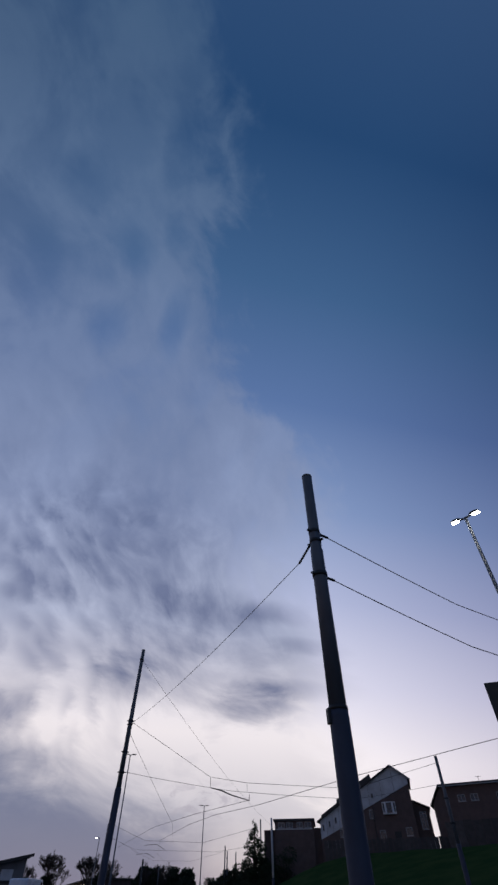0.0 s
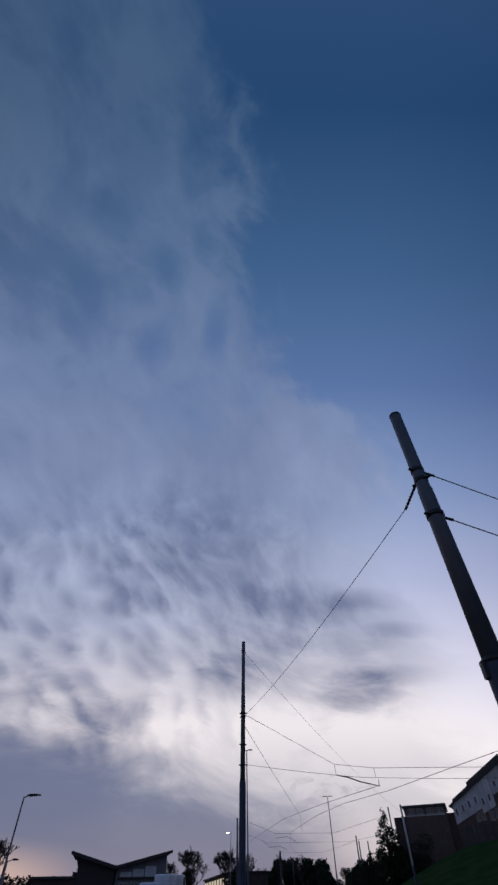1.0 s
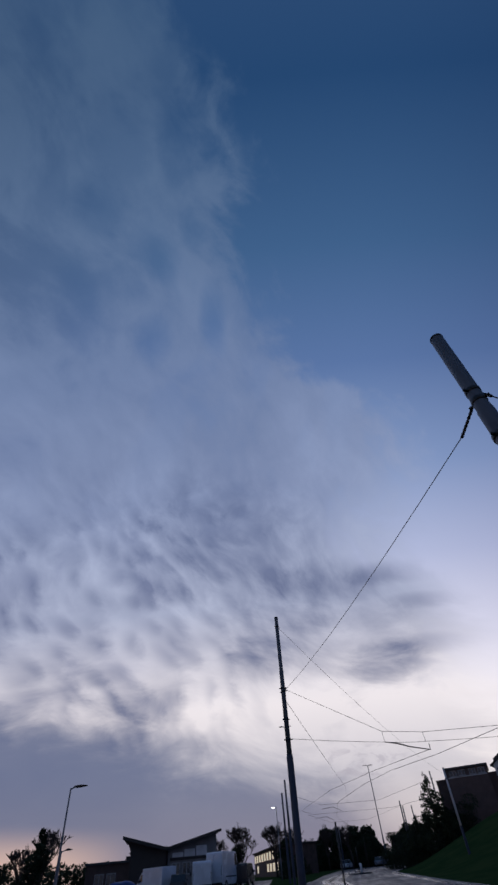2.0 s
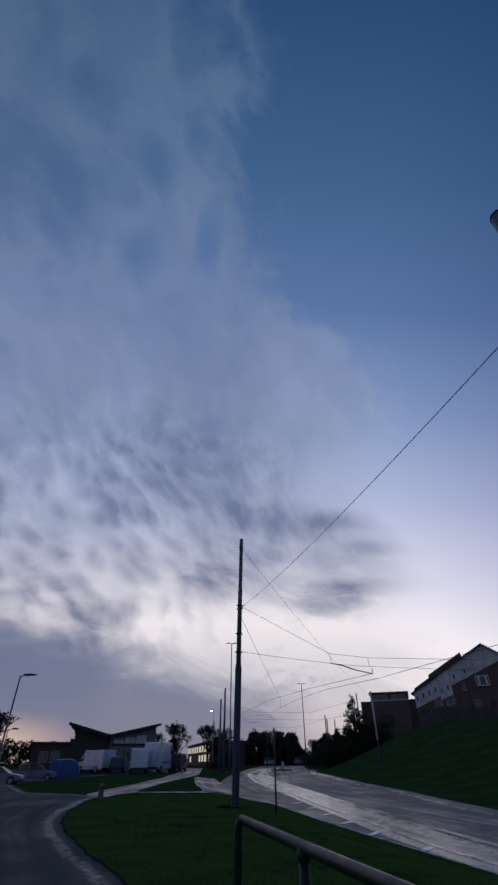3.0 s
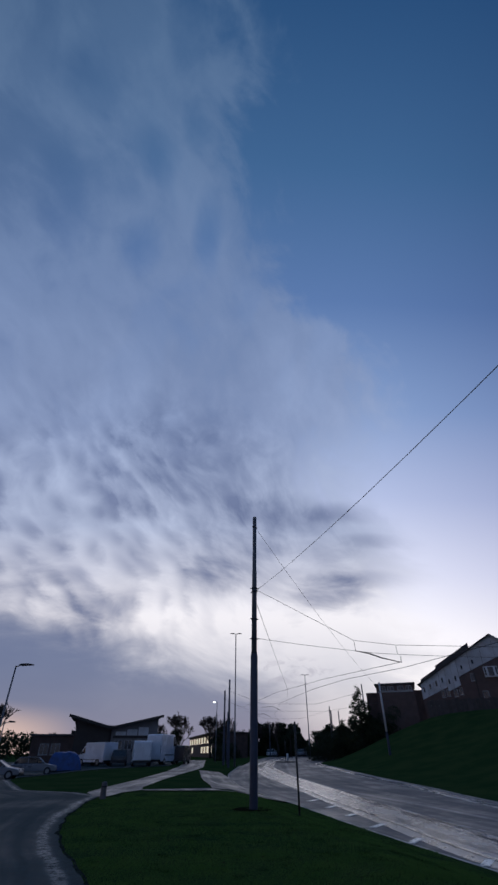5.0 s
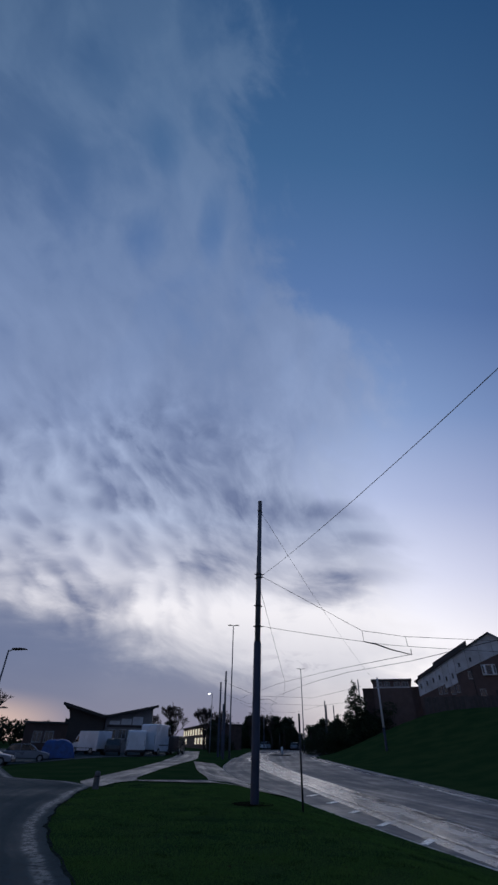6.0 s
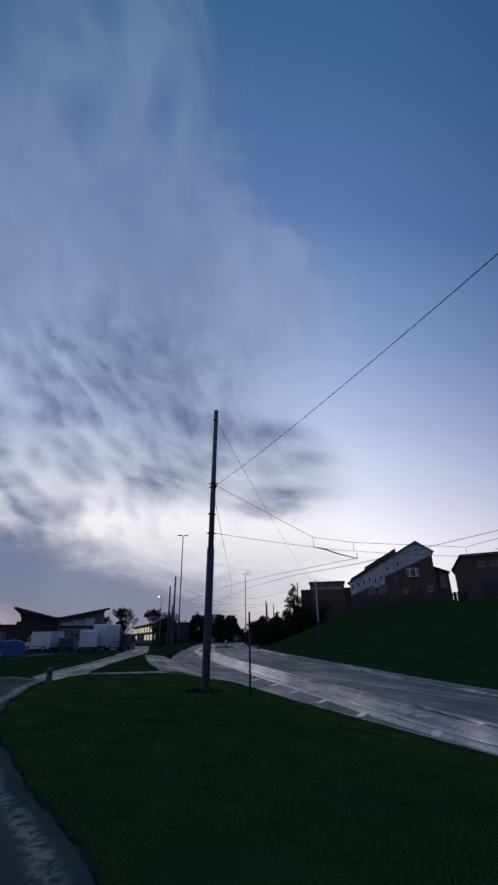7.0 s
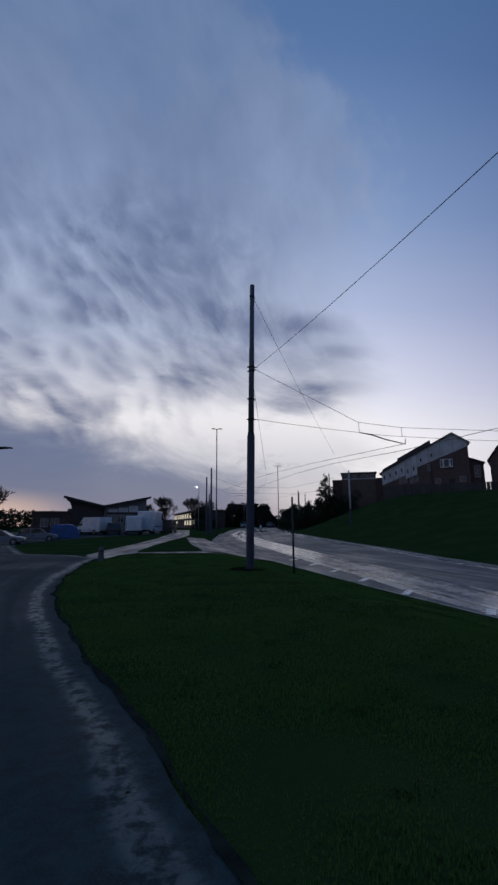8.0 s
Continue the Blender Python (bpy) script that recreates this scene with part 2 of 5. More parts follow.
# ---- materials ----
def material(name, base, rough=0.6, metal=0.0, vary=0.25, scale=3.0, bump=0.0, fine=40.0, second=None, gloss=None, emit=0.0, emit_colour=None, spec=0.5, per_piece=0.0):
    """A painted or grown surface: two scales of colour variation, grain bump, uneven gloss."""
    m = bpy.data.materials.new(name)
    m.use_nodes = True
    w = Web(m.node_tree)
    b = m.node_tree.nodes["Principled BSDF"]
    pos = w.node("ShaderNodeTexCoord").outputs["Object"]
    large, grain = w.noise(pos, scale, 4.0), w.noise(pos, fine, 3.0)
    dark = tuple(c * (1 - vary) for c in base)
    other = second or tuple(min(1.0, c * (1 + vary)) for c in base)
    col = w.mix(w.smooth(large, 0.3, 0.7), dark, other)
    col = w.mix(w.math("MULTIPLY", w.smooth(grain, 0.35, 0.7), 0.5), col, base)
    if per_piece:
        rnd = w.node("ShaderNodeObjectInfo").outputs["Random"]
        k = w.linear(rnd, 0.0, 1.0, 1 - per_piece, 1 + per_piece)
        col = w.mix(1.0, col, w.vec(k, k, k), "MULTIPLY")
    w.wire(col, b.inputs["Base Color"])
    lo, hi = gloss or (max(0.05, rough - 0.12), min(1.0, rough + 0.12))
    w.wire(w.linear(large, 0.3, 0.7, lo, hi), b.inputs["Roughness"])
    b.inputs["Metallic"].default_value = metal
    b.inputs["Specular IOR Level"].default_value = spec
    if bump:
        n = w.node("ShaderNodeBump")
        n.inputs["Strength"].default_value, n.inputs["Distance"].default_value = bump, 0.01
        w.wire(w.math("ADD", grain, w.math("MULTIPLY", large, 0.6)), n.inputs["Height"])
        w.wire(n.outputs[0], b.inputs["Normal"])
    if emit:
        b.inputs["Emission Color"].default_value = (*(emit_colour or base), 1.0)
        b.inputs["Emission Strength"].default_value = emit
    return m


def asphalt(name, base, wet_lo, wet_hi, streaks, spec=0.4, relief=0.3, blotch=2.2, glint=0.75):
    """Damp tarmac: aggregate grain, patches, polished bands along its length with their sheen also painted paler into
    the colour (from the surface's own across/along coordinates).
    """
    m = bpy.data.materials.new(name)
    m.use_nodes = True
    w = Web(m.node_tree)
    b = m.node_tree.nodes["Principled BSDF"]
    tc = w.node("ShaderNodeTexCoord")
    sep = w.node("ShaderNodeSeparateXYZ")
    w.wire(tc.outputs["UV"], sep.inputs[0])
    across, along = sep.outputs[0], sep.outputs[1]
    pos = tc.outputs["Object"]
    large, grain, patch = w.noise(pos, 0.35, 4.0), w.noise(pos, 90.0, 2.0), w.noise(pos, blotch, 5.0, 0.65, 0.3)
    lane = w.noise(w.vec(w.math("MULTIPLY", across, 1.0), w.math("MULTIPLY", along, 0.045), 0.0), 1.7, 4.0, 0.6, 0.2)
    col = w.mix(w.smooth(patch, 0.35, 0.65), tuple(c * 0.72 for c in base), tuple(c * 1.25 for c in base))
    col = w.mix(w.math("MULTIPLY", w.smooth(grain, 0.45, 0.75), 0.35), col, tuple(c * 2.2 for c in base))
    wet = w.math("ADD", w.math("MULTIPLY", large, 0.35), w.math("MULTIPLY", patch, 0.30))
    wet = w.math("ADD", wet, w.math("MULTIPLY", lane, 0.35))
    rough = w.smooth(wet, 0.38, 0.62, wet_lo, wet_hi)
    shine = w.math("ADD", spec, 0.0)
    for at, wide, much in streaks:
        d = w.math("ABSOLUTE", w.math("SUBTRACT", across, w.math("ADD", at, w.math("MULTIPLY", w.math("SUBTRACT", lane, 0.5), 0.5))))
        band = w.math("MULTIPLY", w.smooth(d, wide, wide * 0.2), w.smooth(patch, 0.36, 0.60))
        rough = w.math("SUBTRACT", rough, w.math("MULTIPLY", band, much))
        # paler band colour: wet sheen painted in, on top of the real gloss
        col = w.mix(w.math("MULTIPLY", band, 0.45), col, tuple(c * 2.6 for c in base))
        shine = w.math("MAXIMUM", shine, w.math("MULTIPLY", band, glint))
    w.wire(col, b.inputs["Base Color"])
    w.wire(w.math("MAXIMUM", rough, 0.09), b.inputs["Roughness"])
    w.wire(shine, b.inputs["Specular IOR Level"])
    n = w.node("ShaderNodeBump")
    n.inputs["Strength"].default_value, n.inputs["Distance"].default_value = relief, 0.006
    w.wire(w.math("ADD", grain, w.math("MULTIPLY", patch, 0.8)), n.inputs["Height"])
    w.wire(n.outputs[0], b.inputs["Normal"])
    return m


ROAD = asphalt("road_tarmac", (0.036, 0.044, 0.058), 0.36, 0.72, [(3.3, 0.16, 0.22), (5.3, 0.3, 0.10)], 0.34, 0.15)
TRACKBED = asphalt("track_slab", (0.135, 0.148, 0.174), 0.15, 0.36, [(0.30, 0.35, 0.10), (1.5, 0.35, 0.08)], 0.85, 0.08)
RAILSTEEL = material("worn_rail_steel", (0.50, 0.50, 0.51), 0.16, 0.8, 0.2, 1.0)
# the one band paints a wet highlight along the path's grass edge
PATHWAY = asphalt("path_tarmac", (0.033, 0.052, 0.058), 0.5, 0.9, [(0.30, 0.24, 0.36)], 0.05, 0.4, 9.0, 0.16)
FOOTWAY = asphalt("pale_footway", (0.040, 0.043, 0.050), 0.28, 0.72, [(0.12, 0.15, 0.10)], 0.45, 0.2, 4.0)
KERB = material("kerb_concrete", (0.30, 0.30, 0.29), 0.55, 0, 0.3, 2.0, 0.4, 60, per_piece=0.18)
LINE = material("road_paint", (0.84, 0.84, 0.82), 0.30, 0, 0.12, 6.0, spec=1.0)
SOIL = material("grass_sward", (0.030, 0.066, 0.024), 0.95, 0, 0.30, 0.45, 0.35, 25, second=(0.043, 0.066, 0.024), spec=0.0)
BLADE = material("grass_blade", (0.066, 0.150, 0.038), 0.85, 0, 0.30, 1.4, 0, 9, second=(0.105, 0.162, 0.044), spec=0.05)
w = Web(BLADE.node_tree)
thru, both = w.node("ShaderNodeBsdfTranslucent"), w.node("ShaderNodeMixShader")
thru.inputs["Color"].default_value = (0.098, 0.205, 0.052, 1.0)
both.inputs[0].default_value = 0.38
w.wire(BLADE.node_tree.nodes["Principled BSDF"].outputs[0], both.inputs[1])
w.wire(thru.outputs[0], both.inputs[2])
w.wire(both.outputs[0], BLADE.node_tree.nodes["Material Output"].inputs[0])
STEEL = material("painted_steel", (0.046, 0.058, 0.094), 0.55, 0.0, 0.25, 1.5, 0.15, 35, spec=0.3)
STEEL_UP = material("pole_upper_paint", (0.092, 0.105, 0.132), 0.50, 0.0, 0.22, 1.5, 0.15, 35)
GALV = material("galvanised_steel", (0.26, 0.28, 0.30), 0.42, 0.7, 0.25, 3.0, 0.1, 40)
RAILP = material("rail_paint", (0.010, 0.028, 0.027), 0.46, 0.0, 0.3, 6.0, 0.15, 60, spec=0.25)
WIREM = material("wire_metal", (0.05, 0.05, 0.055), 0.5, 0.5, 0.2, 3.0)
INSUL = material("insulator", (0.035, 0.035, 0.04), 0.45, 0, 0.2, 9.0)
DARKM = material("dark_fitting", (0.03, 0.032, 0.036), 0.5, 0.3, 0.2, 9.0)
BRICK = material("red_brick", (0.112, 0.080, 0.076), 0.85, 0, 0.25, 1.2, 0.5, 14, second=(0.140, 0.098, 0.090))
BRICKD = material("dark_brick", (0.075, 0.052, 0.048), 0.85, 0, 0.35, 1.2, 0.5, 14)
CLAD = material("white_cladding", (0.52, 0.54, 0.58), 0.6, 0, 0.18, 0.8, 0.2, 6, per_piece=0.10)
ROOFM = material("roof_tile", (0.055, 0.052, 0.055), 0.7, 0, 0.3, 1.5, 0.5, 12)
RENDERW = material("grey_render", (0.17, 0.17, 0.18), 0.8, 0, 0.25, 0.7, 0.3, 20)
TIMBER = material("dark_boarding", (0.042, 0.037, 0.036), 0.75, 0, 0.3, 1.0, 0.3, 15)
FENCEM = material("fence_timber", (0.065, 0.060, 0.060), 0.8, 0, 0.35, 2.0, 0.3, 20, per_piece=0.2)
GLASS = material("window_glass", (0.02, 0.023, 0.028), 0.08, 0, 0.1, 2.0, spec=0.8)
WFRAME = material("white_upvc", (0.30, 0.31, 0.33), 0.4, 0, 0.1, 2.0)
LITW = material("lit_window", (1.0, 0.80, 0.52), 0.5, emit=0.5, emit_colour=(1.0, 0.82, 0.60))
LAMPW = material("lit_lamp", (1.0, 0.97, 0.90), 0.4, emit=30.0, emit_colour=(1.0, 0.97, 0.88))
WHITEP = material("white_vehicle_paint", (0.66, 0.70, 0.78), 0.28, 0, 0.10, 0.6)
SILVERP = material("silver_vehicle_paint", (0.17, 0.19, 0.23), 0.28, 0.4, 0.10, 0.6)
BLACKP = material("dark_vehicle_paint", (0.03, 0.032, 0.04), 0.25, 0, 0.15, 0.6)
TARP = material("blue_tarpaulin", (0.016, 0.060, 0.23), 0.5, 0, 0.35, 2.5, 0.6, 9)
TYRE = material("tyre_rubber", (0.018, 0.018, 0.02), 0.8, 0, 0.2, 5.0)
BARK = material("bark", (0.045, 0.036, 0.030), 0.9, 0, 0.35, 2.0)
TWIG = material("twig", (0.050, 0.040, 0.036), 0.9, 0, 0.3, 2.0)
LEAF = material("evergreen_leaf", (0.022, 0.036, 0.020), 0.8, 0, 0.45, 0.8, 0, 5, second=(0.038, 0.055, 0.026), spec=0.2)
LITTER = material("dead_leaf", (0.050, 0.036, 0.022), 0.9, 0, 0.4, 4.0, spec=0.0)
STONE = material("bollard_concrete", (0.10, 0.105, 0.11), 0.8, 0, 0.3, 4.0, 0.5, 50)


# ---- shaping helpers ----
def part(name, bm, mat, parent=None, label="", smooth=False):
    """One mesh object out of a bmesh, under a thing or a part."""
    me = bpy.data.meshes.new(name)
    bm.to_mesh(me)
    bm.free()
    me.materials.append(mat)
    if smooth:
        for p in me.polygons:
            p.use_smooth = True
    ob = new(name, me)
    if parent is not None:
        ob.parent = parent
    if label:
        ob["label"] = label
    return ob


def thing(name, at, label, category, group="", kind="", turn=0.0):
    ob = new(name)
    ob.empty_display_size = 0.2
    ob.matrix_basis = pose(*at, 0, 0, turn)
    return tagged(ob, label, category, group, kind)


def box(bm, x0, y0, z0, x1, y1, z1, bevel=0.0):
    r = bmesh.ops.create_cube(bm, size=1.0, matrix=Matrix.Translation(((x0 + x1) / 2, (y0 + y1) / 2, (z0 + z1) / 2)) @ Matrix.Diagonal((x1 - x0, y1 - y0, z1 - z0, 1)))
    if bevel:
        es = list({e for v in r["verts"] for e in v.link_edges})
        bmesh.ops.bevel(bm, geom=es, offset=bevel, segments=2, affect="EDGES", profile=0.5)
    return bm


def boxed(*a, bevel=0.0):
    return box(bmesh.new(), *a, bevel=bevel)


def tube(bm, pts, radii, sides=12, caps=True):
    """A tube through points with a radius at each."""
    rings = []
    n = len(pts)
    pts = [Vector(p) for p in pts]
    for i, p in enumerate(pts):
        d = (pts[min(i + 1, n - 1)] - pts[max(i - 1, 0)]).normalized()
        a = d.cross(Vector((0, 1, 0)) if abs(d.y) < 0.9 else Vector((1, 0, 0))).normalized()
        b = d.cross(a)
        r = radii[i] if isinstance(radii, (list, tuple)) else radii
        rings.append([bm.verts.new(p + (a * math.cos(k) + b * math.sin(k)) * r) for k in (2 * math.pi * j / sides for j in range(sides))])
    for lo, hi in zip(rings, rings[1:]):
        for j in range(sides):
            bm.faces.new((lo[j], lo[(j + 1) % sides], hi[(j + 1) % sides], hi[j]))
    if caps:
        bm.faces.new(rings[0][::-1])
        bm.faces.new(rings[-1])
    return bm


def tubed(pts, radii, sides=12):
    return tube(bmesh.new(), pts, radii, sides)


def prism(bm, outline, y0, y1):
    """An outline in x and z, drawn out from y0 to y1."""
    a = [bm.verts.new((x, y0, z)) for x, z in outline]
    b = [bm.verts.new((x, y1, z)) for x, z in outline]
    bm.faces.new(a)
    bm.faces.new(b[::-1])
    for i in range(len(a)):
        j = (i + 1) % len(a)
        bm.faces.new((a[j], a[i], b[i], b[j]))
    bmesh.ops.recalc_face_normals(bm, faces=bm.faces)
    return bm


def prismed(outline, y0, y1, bevel=0.0):
    bm = prism(bmesh.new(), outline, y0, y1)
    if bevel:
        bmesh.ops.bevel(bm, geom=list(bm.edges), offset=bevel, segments=2, affect="EDGES", profile=0.5)
    return bm


def sheet(name, verts, faces, mat, parent=None, label="", uvs=None):
    me = bpy.data.meshes.new(name)
    me.from_pydata(verts, [], faces)
    me.materials.append(mat)
    if uvs is not None:
        layer = me.uv_layers.new(name="UVMap")
        idx = np.zeros(len(me.loops), dtype=np.int32)
        me.loops.foreach_get("vertex_index", idx)
        layer.data.foreach_set("uv", np.asarray(uvs, dtype=np.float32)[idx].ravel())
    ob = new(name, me)
    if parent is not None:
        ob.parent = parent
    if label:
        ob["label"] = label
    return ob


# ---- ground ----
def along(y, ys, xs):
    return float(np.interp(y, ys, xs))


def smooth01(v):
    v = min(1.0, max(0.0, v))
    return v * v * (3 - 2 * v)


NEAR_Y = [-60, -20, -7.3, -5.3, -2.5, 0, 2.8, 8.2, 12.3, 16.5, 25, 29, 42, 69, 110, 200, 420]
NEAR_X = [13.3, 7.0, 4.68, 4.36, 3.80, 3.45, 3.0, 2.35, 1.45, 0.5, 0.0, 0.05, 1.55, 4.9, 12, 45, 140]
FAR_Y = [-60, -20, -7, 2, 6.75, 13.8, 23.4, 32.8, 43.6, 54, 62, 74, 110, 200, 420]
FAR_X = [21, 13.9, 11.6, 11.0, 11.3, 11.65, 11.25, 11.3, 11.5, 13.0, 15.8, 19.5, 27, 62, 165]


def smooth_line(ys, xs):
    """The kerb line, eased between its corners."""
    def f(y):
        return sum(along(y + d, ys, xs) * k for d, k in ((-3, 1), (-1.5, 2), (0, 3), (1.5, 2), (3, 1))) / 9.0
    return f


near_x, far_x = smooth_line(NEAR_Y, NEAR_X), smooth_line(FAR_Y, FAR_X)


def land(y):
    return along(y, [-60, -25, -14, 0, 50, 90, 300], [-1.2, -0.55, -0.1, 0, 0.4, 0.8, 2.0])


def road_z(y):
    return land(y) - along(y, [-60, 10, 40], [0.5, 0.5, 0.1])


def ground(x, y):
    """Height of the turf (of the road's bed between the kerbs)."""
    a, b = near_x(y), far_x(y)
    if x <= a:
        k = smooth01(1 + (x - a) / 3.3)
        dip = 0.42 * smooth01((-11.0 - x) / 8.0) * smooth01((y - 16.0) / 9.0) * smooth01((47.0 - y) / 9.0)
        return land(y) + (road_z(y) + 0.035 - land(y)) * k - dip
    if x < b:
        return road_z(y) - 0.08
    v = x - b
    big = along(y, [-60, 20, 48, 54, 57, 60, 75, 100, 140], [4.8, 5.6, 5.6, 5.3, 5.0, 4.8, 3.5, 2.6, 1.2])
    wide = along(y, [-60, 10, 35, 50], [34.0, 34.0, 29.0, 20.0])
    return road_z(y) + 0.05 + big * smooth01(v / wide) ** 0.8


def build_ground():
    ys = list(np.arange(-60, -28, 4.0)) + list(np.arange(-28, 32, 0.75)) + list(np.arange(32, 80, 2.0)) + list(np.arange(80, 200, 8.0)) + [200, 260, 340, 600, 1500, 4000]
    left = [-4000, -1500, -500, -200, -120, -80, -60, -45] + list(np.arange(-38, -13.5, 1.0)) + list(np.arange(-13, -0.3, 0.5)) + [-0.13]
    right = [0.13, 0.6, 1.2, 2, 3, 4, 5, 6, 8, 10, 12, 15, 18, 21, 24, 28, 32, 36, 42, 50, 65, 90, 140, 300, 900, 3000]
    verts, cols = [], 0
    for y in ys:
        a, b = near_x(y), far_x(y)
        row = [(a + u, ground(a + u, y)) for u in left]
        row += [(a - 0.12, road_z(y) - 0.09), ((a + b) / 2, road_z(y) - 0.09), (b + 0.12, road_z(y) - 0.09)]
        row += [(b + v, ground(b + v, y)) for v in right]
        cols = len(row)
        verts += [(x, y, z) for x, z in row]
    faces = [(r * cols + c, r * cols + c + 1, (r + 1) * cols + c + 1, (r + 1) * cols + c) for r in range(len(ys) - 1) for c in range(cols - 1)]
    g = sheet("ground", verts, faces, SOIL)
    for p in g.data.polygons:
        p.use_smooth = True
    return tagged(g, "dark green mown grass sloping to the road and up a bank", "grass", kind="structure")


def ribbon(name, left, right, y_list, mat, lift, label, category, cross=8, height=None):
    """A paved strip between two edges x(y), draped on the land."""
    verts, uvs = [], []
    for y in y_list:
        a, b = left(y), right(y)
        for k in range(cross + 1):
            x = a + (b - a) * k / cross
            verts.append((x, y, (height(y) if height else ground(x, y)) + lift))
            uvs.append((x - a if name == "road" else b - x, y))
    c = cross + 1
    faces = [(r * c + k, r * c + k + 1, (r + 1) * c + k + 1, (r + 1) * c + k) for r in range(len(y_list) - 1) for k in range(cross)]
    return tagged(sheet(name, verts, faces, mat, uvs=uvs), label, category, kind="structure")


build_ground()
road_ys = list(np.arange(-60, -20, 2.0)) + list(np.arange(-20, 60, 0.75)) + list(np.arange(60, 130, 2.5)) + list(np.arange(130, 300, 12.0))
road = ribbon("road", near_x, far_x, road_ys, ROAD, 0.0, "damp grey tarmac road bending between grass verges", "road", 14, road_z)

P_Y = [-60, -30, -20, -16, -14, -12.2, -10.9, -9.05, -6.8, -5.6, -4.4, -1.4, 2.9, 5.5]
P_X = [2.5, 1.0, -0.1, -0.75, -1.15, -1.62, -2.12, -2.95, -3.87, -4.3, -4.7, -5.33, -5.76, -5.75]
L_Y, L_X = [-60, -10, 4.0, 6.0], [-9.0, -11.0, -13.0, -13.5]


def path_right(y):
    return along(y, P_Y, P_X) + 0.022 * math.sin(y * 2.3) + 0.018 * math.sin(y * 5.1 + 1)


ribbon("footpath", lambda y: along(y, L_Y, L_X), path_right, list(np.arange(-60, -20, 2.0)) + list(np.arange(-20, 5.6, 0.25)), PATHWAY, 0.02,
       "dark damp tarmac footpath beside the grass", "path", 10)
EDGE = material("path_edge_dirt", (0.028, 0.035, 0.030), 1.0, 0, 0.45, 6.0, 0.9, 45, spec=0.0)
ribbon("path_edge", lambda y: path_right(y) - 0.005 - 0.07 * noise.noise(Vector((y * 1.9, 0.3, 0))) - 0.05 * noise.noise(Vector((y * 6.3, 1.3, 0))), lambda y: path_right(y) + 0.05, list(np.arange(-26, 5.0, 0.12)), EDGE, 0.026,
       "dark damp soil and leaf litter along the path's edge", "soil", 2)
# the drive to the car park, and the light footway to the far shops
ribbon("driveway", lambda y: along(y, [5.25, 8, 20, 30], [-30, -30, -40, -40]), lambda y: along(y, [5.25, 7.3, 8.9, 14, 20, 30], [-5.7, -7.2, -10.0, -12.3, -14.9, -18.0]),
       list(np.arange(5.25, 30.1, 0.5)), PATHWAY, 0.026, "dark damp tarmac drive into the car park", "driveway", 26)
ribbon("car_park", lambda y: -60.0, lambda y: along(y, [30, 36, 44, 60, 66], [-18.0, -12, -6.2, -6.0, -6.0]), list(np.arange(30, 66.1, 1.0)), PATHWAY, 0.034,
       "dark tarmac car park surface", "car park", 48)
ribbon("footway", lambda y: along(y, [5.2, 7.2, 10.7, 16.9, 28.7, 41, 70], [-6.0, -6.75, -6.54, -5.9, -5.16, -4.95, -5.15]),
       lambda y: along(y, [5.2, 7.0, 8.3, 10, 13.5, 17.5, 26.6, 31.4, 37.5, 70], [-5.4, -5.2, -4.5, -4.69, -4.51, -4.22, -3.38, -2.81, -2.27, -2.5]), list(np.arange(5.2, 70, 0.6)), FOOTWAY, 0.028,
       "pale wet tarmac footway across the grass", "path", 4)
ribbon("side_footway", lambda y: along(y, [7.5, 8.05, 8.5, 8.6, 8.75, 11.3, 18.6, 26.1, 31], [-2.2, -4.6, -4.6, -3.0, -1.3, -1.43, -2.01, -2.3, -2.5]), lambda y: min(near_x(y) - 0.15, along(y, [7.5, 9, 12.5, 26, 31], [2.3, 1.9, 0.9, -0.2, -0.8])),
       list(np.arange(7.5, 31, 0.5)), FOOTWAY, 0.032, "pale wet tarmac footway to the road", "path", 4)


# ---- overhead-line poles ----
def ring_clamp(z, r, out, parent, turn=0.0):
    """A bolted band round a pole, with an eye bracket."""
    bm = tubed([(0, 0, z - 0.035), (0, 0, z + 0.035)], r + 0.006, 20)
    c, s = math.cos(turn), math.sin(turn)
    for k in (1, -1):
        tube(bm, [(c * r * k, s * r * k, z), (c * (r + 0.06) * k, s * (r + 0.06) * k, z)], 0.022, 8)
    tube(bm, [(c * (r + 0.05), s * (r + 0.05), z), (c * (r + out), s * (r + out), z + 0.005)], 0.016, 8)
    return part("clamp", bm, DARKM, parent, "dark bolted steel clamp", True)


